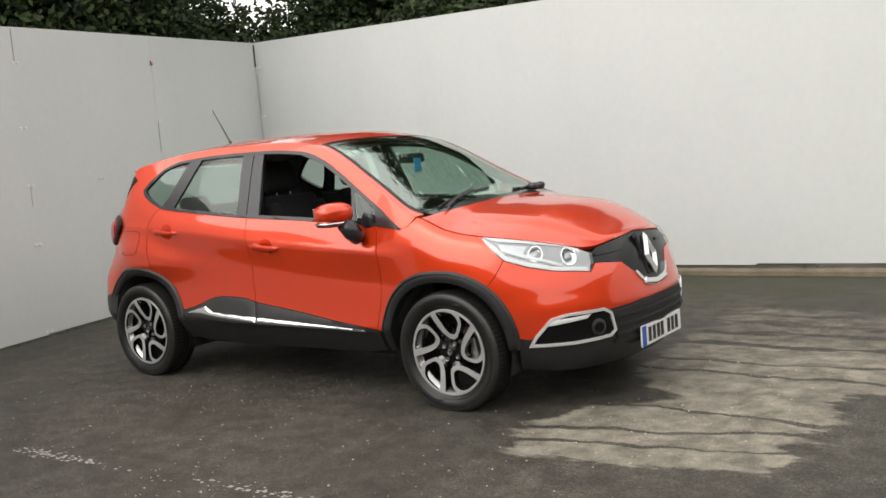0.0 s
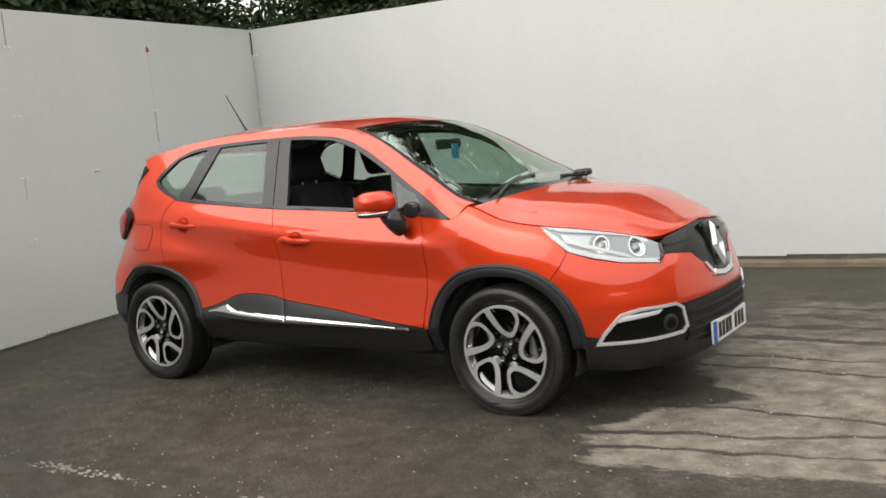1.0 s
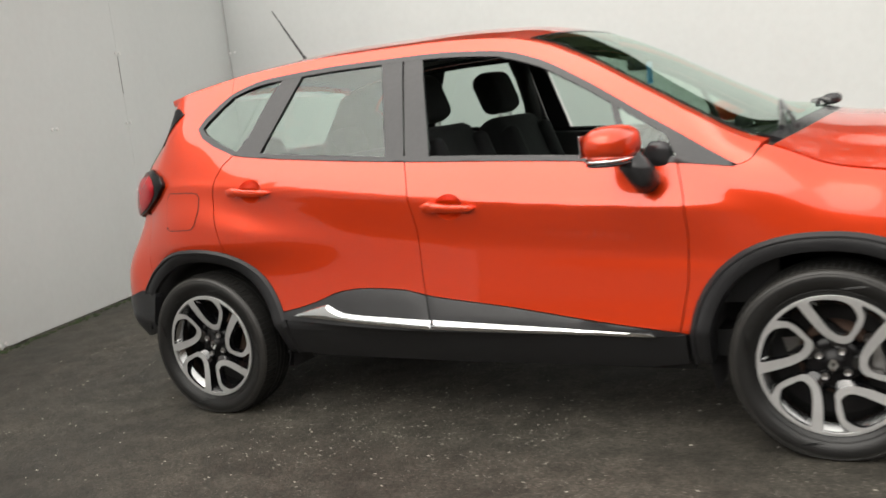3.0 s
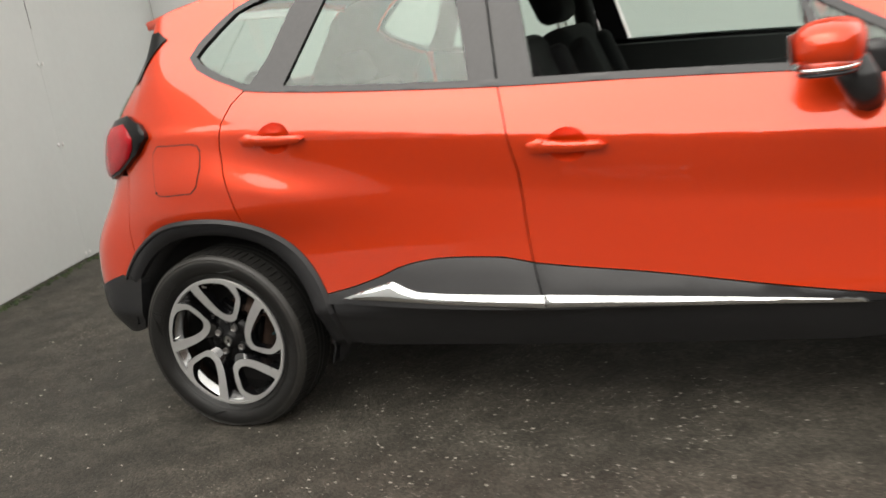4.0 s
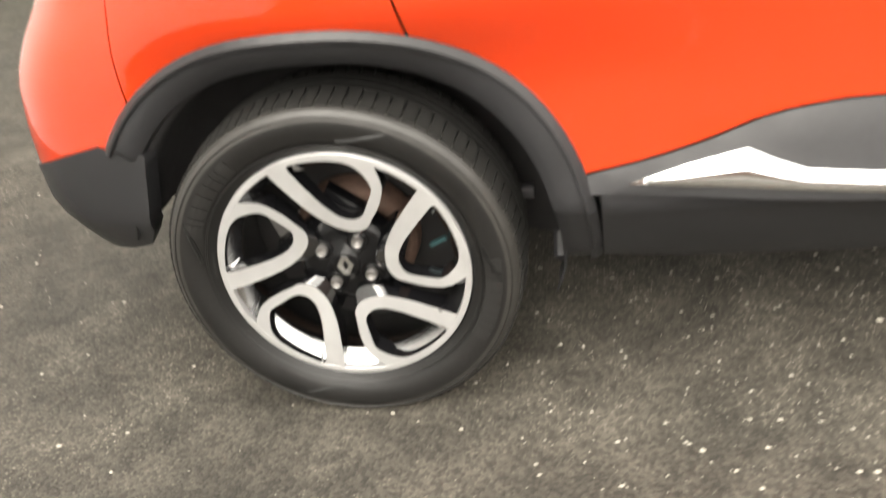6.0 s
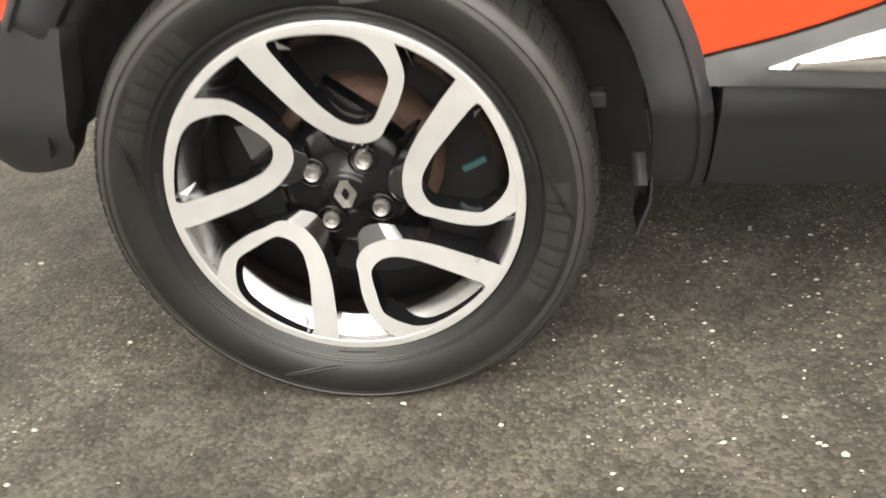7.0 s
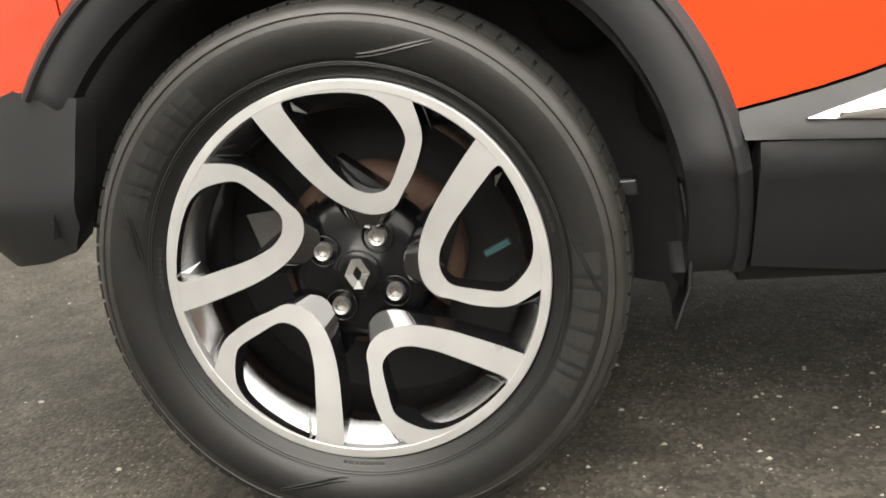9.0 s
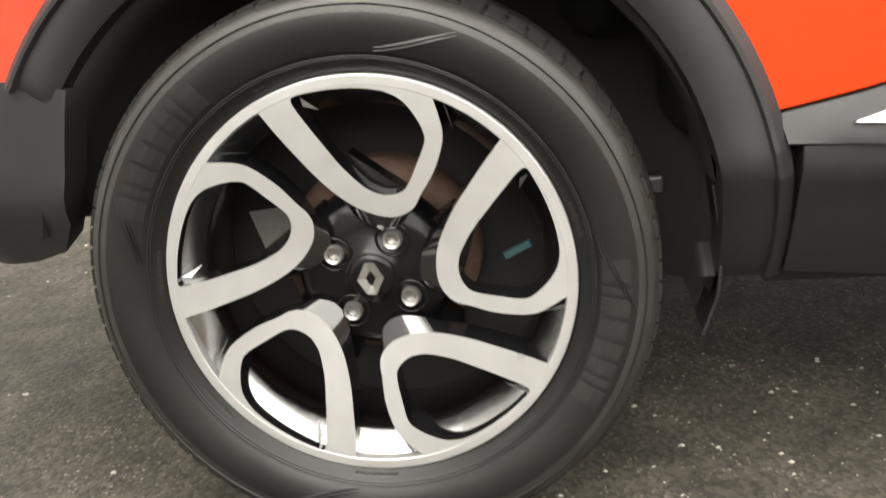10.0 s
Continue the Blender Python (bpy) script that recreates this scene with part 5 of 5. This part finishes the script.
        for wd in (5.2, 1.6, 4.0, 4.2, 3.6, 3.2, 1.6, 4.2):
            part("raised_bar", mark(a - wd, a, 0.258, 0.288), LETTER, tyre)
            a -= wd + 1.2
    # curved flourishes pressed into the sidewall
    for c0 in (82, 172, 262, 10):
        for dr in (0.0, 0.004):
            pts = [((0.257 + dr + 0.034 * (i / 9) ** 1.6), radians(c0 - 17 * i / 9)) for i in range(10)]
            part("flourish", tube([(r * math.cos(a), side_y(r) - 0.0004, r * math.sin(a)) for r, a in pts], 0.0014, 5, [0.0006 + 0.0016 * math.sin(math.pi * i / 9) for i in range(10)]), RUBBER_MARK, tyre)
    rnd = random.Random(5)
    for start, count in ((98, 9), (66, 7), (168, 8), (-60, 10), (-100, 7), (-150, 8), (10, 6)):
        a = start
        for _ in range(count):
            wd = rnd.uniform(0.7, 1.5)
            part("raised_bar", mark(a, a + wd, 0.2392, 0.2448), LETTER, tyre)
            a += wd + 0.6
    # rim: lipped ring, barrel, spokes
    ring = lathe([(0.2200, 0.012), (0.2206, 0.0016), (0.2209, 0.0004), (0.2216, -0.0002), (0.2222, -0.0002), (0.2312, -0.0002), (0.2318, -0.0002), (0.2326, 0.0006), (0.2333, 0.0030), (0.2335, 0.006), (0.2325, 0.014)], 120)
    rim = part("rim", ring, ALLOY, w, "machined alloy rim with five looped spokes and black pockets", smooth=True)
    part("barrel", lathe([(0.2215, 0.010), (0.2195, 0.0125), (0.199, 0.033), (0.1965, 0.040), (0.196, 0.10), (0.205, 0.15), (0.214, 0.175), (0.226, 0.18)], 96), BARREL, rim, smooth=True)
    for k in range(5):
        sp = part("spoke", spoke_bmesh(-72 * k, True), ALLOY, rim)
        part("pocket", spoke_bmesh(-72 * k, False), WHEELBLACK, sp, "gloss black spoke flank", smooth=True)
        for (r0, a0), (r1, a1), (r2, a2), d1 in (((221, -27.0), (194, -33.5), (215, -29.0), 0.026), ((217, 13.5), (198, 10.5), (207, 13.8), 0.022)):
            bm = bmesh.new()
            tri = [bm.verts.new((p.x, d, p.y)) for p, d in ((polar(r0, a0, -72 * k), 0.006), (polar(r1, a1, -72 * k), d1), (polar(r2, a2, -72 * k), 0.008))]
            bm.faces.new(tri)
            bmesh.ops.solidify(bm, geom=bm.faces[:], thickness=0.002)
            part("root_fin", bm, ALLOY, sp)
    # hub: black boss with recesses, cap and four bolts
    hub = part("hub", lathe([(0.0001, 0.026), (0.024, 0.026), (0.030, 0.028), (0.034, 0.032), (0.058, 0.034), (0.072, 0.036), (0.084, 0.042), (0.092, 0.054), (0.096, 0.08)], 64), GLOSSBLACK, w, smooth=True)
    part("centre_cap", lathe([(0.0001, 0.0215), (0.020, 0.0215), (0.0255, 0.0225), (0.0275, 0.026)], 40), GLOSSBLACK, hub, smooth=True)
    bm = bmesh.new()
    out = [bm.verts.new(p) for p in ((-0.005, 0.018, 0.0190), (0.006, 0.018, 0.0185), (0.0158, 0.018, 0.001), (0.005, 0.018, -0.0190), (-0.006, 0.018, -0.0185), (-0.0158, 0.018, -0.001))]
    inn = [bm.verts.new(p) for p in ((-0.0012, 0.0195, 0.0085), (0.0012, 0.0195, 0.0085), (0.0058, 0.0195, 0.0), (0.0012, 0.0195, -0.0085), (-0.0012, 0.0195, -0.0085), (-0.0058, 0.0195, 0.0))]
    for k in range(6):
        bm.faces.new((out[k], out[(k + 1) % 6], inn[(k + 1) % 6], inn[k]))
    e = bmesh.ops.extrude_face_region(bm, geom=bm.faces[:])
    bmesh.ops.translate(bm, verts=[v for v in e["geom"] if isinstance(v, bmesh.types.BMVert)], vec=(0, 0.005, 0))
    bmesh.ops.recalc_face_normals(bm, faces=bm.faces[:])
    part("diamond_emblem", bm, CHROME, hub, "silver open diamond")
    for k in range(4):
        a = radians(147 - 90 * k)
        c = (0.05 * math.cos(a), 0.0, 0.05 * math.sin(a))
        part("bolt_recess", lathe([(0.0205, 0.031), (0.0195, 0.0285), (0.0175, 0.030), (0.0165, 0.044), (0.0001, 0.045)], 28, c), GLOSSBLACK, hub, smooth=True)
        bolt = part("wheel_bolt", lathe([(0.0065, 0.026), (0.0100, 0.0245), (0.0112, 0.027), (0.0118, 0.034), (0.0145, 0.038), (0.0145, 0.046)], 12, c), STEEL, hub, smooth=False)
        part("bolt_socket", lathe([(0.0001, 0.030), (0.0062, 0.0285), (0.0066, 0.0262)], 6, c), STEEL, bolt)
    # five black arms that tie the hub to the loops
    for k in range(5):
        bm = bmesh.new()
        a = -72 * k
        pts = [polar(60, 25, a), polar(118, 19, a), polar(140, 8, a), polar(100, -36, a), polar(60, -40, a)]
        lo = [bm.verts.new((p.x, 0.040 + 0.02 * (p.length / 0.14), p.y)) for p in pts]
        bm.faces.new(lo)
        e = bmesh.ops.extrude_face_region(bm, geom=bm.faces[:])
        bmesh.ops.translate(bm, verts=[v for v in e["geom"] if isinstance(v, bmesh.types.BMVert)], vec=(0, 0.03, 0))
        bmesh.ops.recalc_face_normals(bm, faces=bm.faces[:])
        part("arm", bm, GLOSSBLACK, hub)
    # brake behind the spokes
    brake = part("brake", lathe([(0.0001, 0.095), (0.10, 0.095), (0.118, 0.10), (0.120, 0.15)], 56), RUST, w, "rust-stained brake drum", smooth=True)
    bm = bmesh.new()
    shield = [bm.verts.new(p) for p in ((-0.165, 0.115, 0.062), (-0.088, 0.110, 0.070), (-0.086, 0.110, 0.030), (-0.150, 0.115, 0.012))]
    bm.faces.new(shield)
    bmesh.ops.solidify(bm, geom=bm.faces[:], thickness=0.004)
    part("brake_shield", bm, SHIELD, w, "dull grey brake shield")
    part("balance_weight", boxed(-0.017, 0.017, 0.072, 0.078, -0.004, 0.004, Matrix.Translation((0.165, 0, 0.009)) @ Matrix.Rotation(radians(-26), 4, "Y")), TEAL, rim, "teal taped balance weight")
    bm = tube([(0.2 * math.cos(radians(252)), 0.028, 0.2 * math.sin(radians(252))), (0.185 * math.cos(radians(252)), 0.014, 0.185 * math.sin(radians(252)))], 0.004, 8)
    part("valve", bm, RUBBER, rim)
    part("back_plate", lathe([(0.0001, 0.17), (0.225, 0.17)], 48), DARK, w)
    # the wheel is itself a part of the car: its pieces sit directly under it
    for ob in w.children_recursive:
        ob.parent = w
    return w


wheel = make_wheel()
wheel.matrix_basis = pose(0, FACE, TYRE_R)
wheel.parent = car
w2 = copy_thing(wheel, pose(2.606, FACE, TYRE_R))
w3 = copy_thing(wheel, pose(0, -FACE, TYRE_R, 0, 0, 180))
w4 = copy_thing(wheel, pose(2.606, -FACE, TYRE_R, 0, 0, 180))

for w in (w2, w4):
    part("brake_caliper", boxed(0.10, 0.148, 0.058, 0.12, -0.07, 0.06, Matrix.Rotation(radians(-12), 4, "Y"), 0.012), STEEL, w, "grey cast brake caliper", smooth=True)

# ---- under the skin: wells, floor, engine room ----
for side in (-1, 1):
    for cx, r in ((0.01, 0.390), (2.596, 0.382)):
        bm = bmesh.new()
        rows = []
        for k in range(25):
            a = radians(-18 + (216 if cx > 1 else 190) * k / 24)
            back = REAR_REACH if cx < 1 and math.cos(a) < 0 else 0.0
            tuck = 0.05 if cx < 1 and a < 0.35 else 0.0
            flange = 0.055 * max(0.0, min(1.0, 3 * (math.sin(a) - 0.42)))
            rows.append([bm.verts.new((cx + (r + back + dr) * math.cos(a), side * y, 0.33 + (r - 0.005 + dr) * math.sin(a))) for dr, y in ((flange, 0.800 - tuck), (0.0, 0.785 - tuck), (0.0, 0.70), (0.0, 0.55))])
        for r0, r1 in zip(rows, rows[1:]):
            for k in range(3):
                bm.faces.new((r0[k], r1[k], r1[k + 1], r0[k + 1]))
        bm.faces.new([r[3] for r in rows])
        part("arch_liner", bm, LINER, car, smooth=True)
    # mud flap before the rear wheel, its edge turned out
    bm = bmesh.new()
    prof = [(0.388, 0.40), (0.398, 0.325), (0.394, 0.27), (0.376, 0.220)]
    rows = [[bm.verts.new((x, side * y, z)) for y in (0.776, 0.75, 0.70)] for x, z in prof]
    for r0, r1 in zip(rows, rows[1:]):
        for k in range(2):
            bm.faces.new((r0[k], r1[k], r1[k + 1], r0[k + 1]))
    bmesh.ops.solidify(bm, geom=bm.faces[:], thickness=0.003)
    flap = part("mud_flap", bm, PLASTIC, car, smooth=False)
    part("bracket", boxed(0.315, 0.342, min(side * 0.67, side * 0.70), max(side * 0.67, side * 0.70), 0.372, 0.395, None, 0.004), TRIM, flap)
    part("edge_bead", tube([(x - 0.002, side * 0.777, z) for x, z in prof], 0.0022, 6), PLASTIC, flap)
part("underbody", boxed(0.46, 2.14, -0.70, 0.70, 0.255, 0.30), DARK, car)
part("underbody", boxed(-0.55, 0.30, -0.54, 0.54, 0.345, 0.46), DARK, car)
part("underbody", boxed(2.2, 3.25, -0.54, 0.54, 0.22, 0.72), DARK, car)
for side in (-1, 1):
    # dark inner wall behind the door gaps
    part("inner_side", boxed(0.52, 2.12, min(side * 0.775, side * 0.70), max(side * 0.775, side * 0.70), 0.30, 0.93), CABIN, car, "charcoal door lining")
    bm = bmesh.new()
    rows = []
    for k in range(20):
        x = 0.30 + 1.95 * k / 19
        rows.append([bm.verts.new((x, side * 0.74, 0.9)), bm.verts.new((x, side * 0.735, belt(x) - 0.005)), bm.verts.new((x, side * 0.785, belt(x) - 0.002))])
    for r0, r1 in zip(rows, rows[1:]):
        for k in range(2):
            bm.faces.new((r0[k], r1[k], r1[k + 1], r0[k + 1]))
    part("door_lining", bm, CABIN, car)


# ---- cabin ----
def seat(x, y, w, with_rest=True):
    """Front seat: cushion, leaning backrest with side wings, headrest on two posts."""
    base = boxed(x - 0.05, x + 0.48, y - w / 2, y + w / 2, 0.42, 0.68, None, 0.05)
    s = part("front_seat", base, FABRIC, car, "black cloth front seat", smooth=True)
    m = Matrix.Translation((x, y, 0.62)) @ Matrix.Rotation(radians(-20), 4, "Y")
    part("backrest", boxed(-0.13, 0.02, -w / 2, w / 2, 0.0, 0.62, m, 0.055), FABRIC, s, smooth=True)
    for d in (-1, 1):
        part("bolster", boxed(-0.10, 0.07, d * (w / 2 - 0.045) - 0.04, d * (w / 2 - 0.045) + 0.04, 0.05, 0.55, m, 0.035), FABRIC, s, smooth=True)
        part("headrest_post", tube([m @ Vector((-0.05, d * 0.06, 0.58)), m @ Vector((-0.045, d * 0.06, 0.72))], 0.006), STEEL, s)
    part("headrest", boxed(-0.105, 0.015, -0.14, 0.14, 0.645, 0.855, m, 0.05), FABRIC, s, smooth=True)


seat(1.27, -0.37, 0.50)
seat(1.28, 0.37, 0.50)
rear_bench = part("rear_seat", boxed(0.35, 0.85, -0.62, 0.62, 0.42, 0.62, None, 0.05), FABRIC, car, "black cloth rear bench", smooth=True)
m = Matrix.Translation((0.36, 0, 0.58)) @ Matrix.Rotation(radians(-22), 4, "Y")
part("backrest", boxed(-0.12, 0.02, -0.62, 0.62, 0.0, 0.55, m, 0.05), FABRIC, rear_bench, smooth=True)
for y in (-0.36, 0.36):
    part("headrest", boxed(-0.09, 0.0, -0.12 + y, 0.12 + y, 0.56, 0.70, m, 0.04), FABRIC, rear_bench, smooth=True)
bm = bmesh.new()
prof = [(2.50, 0.55), (2.50, 1.02), (2.32, 1.035), (2.12, 1.02), (2.03, 0.96), (2.02, 0.85), (2.10, 0.70), (2.2, 0.55)]
ends = [[bm.verts.new((x, y, z - 0.05 * (abs(y) > 0.6))) for x, z in prof] for y in (-0.70, -0.5, 0.5, 0.70)]
for r0, r1 in zip(ends, ends[1:]):
    for k in range(len(prof)):
        j = (k + 1) % len(prof)
        bm.faces.new((r0[k], r0[j], r1[j], r1[k]))
bm.faces.new(ends[0][::-1]), bm.faces.new(ends[-1])
part("dashboard", bm, CABIN, car)
wheel_m = Matrix.Translation((1.93, -0.37, 0.98)) @ Matrix.Rotation(radians(-66), 4, "Y")
ring = [wheel_m @ Vector((0.18 * math.cos(a * 0.2618), 0.18 * math.sin(a * 0.2618), 0)) for a in range(25)]
sw = part("steering_wheel", tube(ring, 0.016, 8), CABIN, car, smooth=True)
part("boss", boxed(-0.06, 0.06, -0.07, 0.07, -0.05, 0.0, wheel_m, 0.02), CABIN, sw)
for a in (0, 180, 270):
    part("wheel_spoke", boxed(0.05, 0.175, -0.018, 0.018, -0.015, 0.0, wheel_m @ Matrix.Rotation(radians(a), 4, "Z"), 0.005), CABIN, sw)
part("cabin_floor", boxed(0.50, 2.45, -0.69, 0.69, 0.305, 0.40), CABIN, car)
part("bulkhead", boxed(2.44, 2.50, -0.70, 0.70, 0.35, 1.02), DARK, car)
part("parcel_shelf", boxed(-0.34, 0.30, -0.62, 0.62, 1.0, 1.02), CABIN, car)
bm = bmesh.new()
rows = [[bm.verts.new(top(u, v, -0.03)) for v in np.linspace(-0.98, 0.98, 12)] for u in np.linspace(-0.1, 1.58, 16)]
for r0, r1 in zip(rows, rows[1:]):
    for k in range(11):
        bm.faces.new((r0[k], r0[k + 1], r1[k + 1], r1[k]))
part("headlining", bm, material("grey_headlining", (0.30, 0.30, 0.29), 0.9, 0, 0.1, 20), car, smooth=True)
for side in (-1, 1):
    part("belt_pillar", tube([(1.06, side * 0.71, 0.9), (1.05, side * 0.64, 1.25), (1.03, side * 0.565, 1.47)], 0.045, 8), CABIN, car, smooth=True)
    part("seat_belt", boxed(1.03, 1.10, min(side * 0.655, side * 0.651), max(side * 0.655, side * 0.651), 0.75, 1.22), FABRIC, car)
part("interior_mirror", boxed(1.80, 1.83, -0.12, 0.12, 1.33, 1.39, None, 0.012), CABIN, car)
part("windscreen_tag", boxed(1.86, 1.864, -0.04, 0.03, 1.27, 1.36), TAG, car, "blue tag hanging from the interior mirror")
part("paper_mat", boxed(2.18, 2.36, -0.55, -0.12, 1.036, 1.039), PLATE, car, "pale paper lying on the dashboard")


# ---- door mirrors, wipers, aerial, spoiler, badge, plate ----
def ellipsoid(c, r, m=None, p=2.6, nu=28, nv=16):
    bm = bmesh.new()
    rows = []
    sp = lambda v: math.copysign(abs(v) ** (2 / p), v)
    for j in range(nv + 1):
        b = -math.pi / 2 + math.pi * j / nv
        row = []
        for i in range(nu):
            a = 2 * math.pi * i / nu
            q = Vector((c[0] + r[0] * sp(math.cos(b)) * sp(math.cos(a)), c[1] + r[1] * sp(math.cos(b)) * sp(math.sin(a)), c[2] + r[2] * sp(math.sin(b))))
            row.append(bm.verts.new(m @ q if m else q))
        rows.append(row)
    for r0, r1 in zip(rows, rows[1:]):
        for i in range(nu):
            bm.faces.new((r0[i], r0[(i + 1) % nu], r1[(i + 1) % nu], r1[i]))
    bmesh.ops.remove_doubles(bm, verts=bm.verts[:], dist=0.0005)
    bmesh.ops.recalc_face_normals(bm, faces=bm.faces[:])
    return bm


for side in (-1, 1):
    mm = Matrix.Translation((1.98, side * 0.947, 1.092)) @ Matrix.Rotation(radians(side * 8), 4, "Z")
    bm = ellipsoid((0, 0, 0), (0.082, 0.112, 0.062), mm)
    shell = part("door_mirror", bm, PAINT, car, "orange-red mirror shell with a chrome lower edge", smooth=True)
    part("chrome_edge", ellipsoid((-0.005, side * 0.004, -0.050), (0.076, 0.104, 0.013), mm), CHROME, shell, smooth=True)
    part("mirror_base", ellipsoid((-0.005, 0, -0.062), (0.072, 0.102, 0.011), mm), TRIM, shell, smooth=True)
    part("mirror_glass", boxed(-0.0815, -0.076, -0.078, 0.078, -0.036, 0.036, mm, 0.002), LAMP_SILVER, shell)
    part("mirror_arm", tube([(2.02, side * 0.92, 1.04), (2.05, side * 0.89, 0.985), (2.06, side * 0.86, 0.955), (2.05, side * 0.82, 0.95)], 0.04, 10, [0.045, 0.05, 0.048, 0.03]), TRIM, shell, smooth=True)
    part("mirror_inner", ellipsoid((2.085, side * 0.785, 1.035), (0.045, 0.022, 0.045)), TRIM, shell, smooth=True)

for pts in ([(2.46, -0.62), (2.44, -0.45), (2.40, -0.2), (2.37, 0.02)], [(2.50, 0.10), (2.47, 0.30), (2.43, 0.5), (2.40, 0.62)]):
    line = []
    for x, y in pts:
        u = x
        for _ in range(6):
            u += x - skin(u, edge_z(u)).x
        v = y / -skin(u, edge_z(u)).y
        line.append(top(u, v, 0.010))
    w = part("wiper", tube(line, 0.009, 6), TRIM, car)
    part("wiper_arm", tube([line[0] + Vector((0.05, 0, 0.0)), line[1] + Vector((0.022, 0, 0.008)), line[2] + Vector((0.004, 0, 0.010))], 0.008, 6), TRIM, w)
for y in (0.28, 0.36):
    part("wiper_pivot", ellipsoid((2.53, y, 1.125), (0.035, 0.03, 0.022)), TRIM, car, smooth=True)
part("aerial", tube([(0.135, 0, 1.545), (0.13, 0, 1.572), (0.105, 0, 1.605), (-0.05, 0, 1.845)], 0.004, 6, [0.02, 0.014, 0.006, 0.003]), TRIM, car, "thin black roof aerial")
bm = bmesh.new()
rows = []
for k in range(17):
    v = -0.93 + 1.86 * k / 16
    a, b = top(-0.02, v), top(-0.13, v)
    tip = Vector((-0.225 + 0.03 * v * v, b.y * 0.99, 1.452 - 0.02 * v * v))
    rows.append([bm.verts.new(p) for p in (b + Vector((0.03, 0, 0.0)), b + Vector((-0.02, 0, 0.002)), tip, tip + Vector((0.006, 0, -0.026)), b + Vector((0.02, 0, -0.05)))])
for r0, r1 in zip(rows, rows[1:]):
    for k in range(4):
        bm.faces.new((r0[k], r1[k], r1[k + 1], r0[k + 1]))
bm.faces.new(rows[0]), bm.faces.new(rows[-1][::-1])
bmesh.ops.recalc_face_normals(bm, faces=bm.faces[:])
part("spoiler", bm, PAINT, car, smooth=True)

# emblem: an open upright diamond, standing proud of the grille
nose = skin(U1, 0.74).x + 0.02
bm = bmesh.new()
tilt = Matrix.Translation((nose, 0, 0.735)) @ Matrix.Rotation(radians(-16), 4, "Y")
o = [bm.verts.new(tilt @ Vector(p)) for p in ((0, 0, 0.125), (0.0, 0.066, 0), (0, 0, -0.115), (0.0, -0.066, 0))]
i_ = [bm.verts.new(tilt @ Vector(p)) for p in ((0, 0, 0.062), (0.0, 0.026, 0), (0, 0, -0.055), (0.0, -0.026, 0))]
r_ = [bm.verts.new(tilt @ Vector(p)) for p in ((0.018, 0, 0.095), (0.018, 0.046, 0), (0.018, 0, -0.085), (0.018, -0.046, 0))]
for k in range(4):
    j = (k + 1) % 4
    bm.faces.new((o[k], o[j], r_[j], r_[k])), bm.faces.new((r_[k], r_[j], i_[j], i_[k]))
part("emblem", bm, SATIN, car, "chrome open diamond emblem")
part("badge_plinth", boxed(-0.05, -0.012, -0.075, 0.075, -0.11, 0.13, tilt, 0.02), GLOSSBLACK, car)

px = skin(U1, 0.34).x + 0.018
plate = part("number_plate", boxed(px - 0.012, px, -0.26, 0.26, 0.270, 0.382, None, 0.003), PLATE, car, "white number plate with a blue end band")
part("band", boxed(px - 0.002, px + 0.002, -0.259, -0.212, 0.272, 0.380), BLUE, plate)
for y in (-0.165, -0.11, -0.055, -0.005, 0.085, 0.14, 0.195):
    part("bar", boxed(px - 0.002, px + 0.0025, y - 0.018, y + 0.018, 0.288, 0.364), INK, plate)
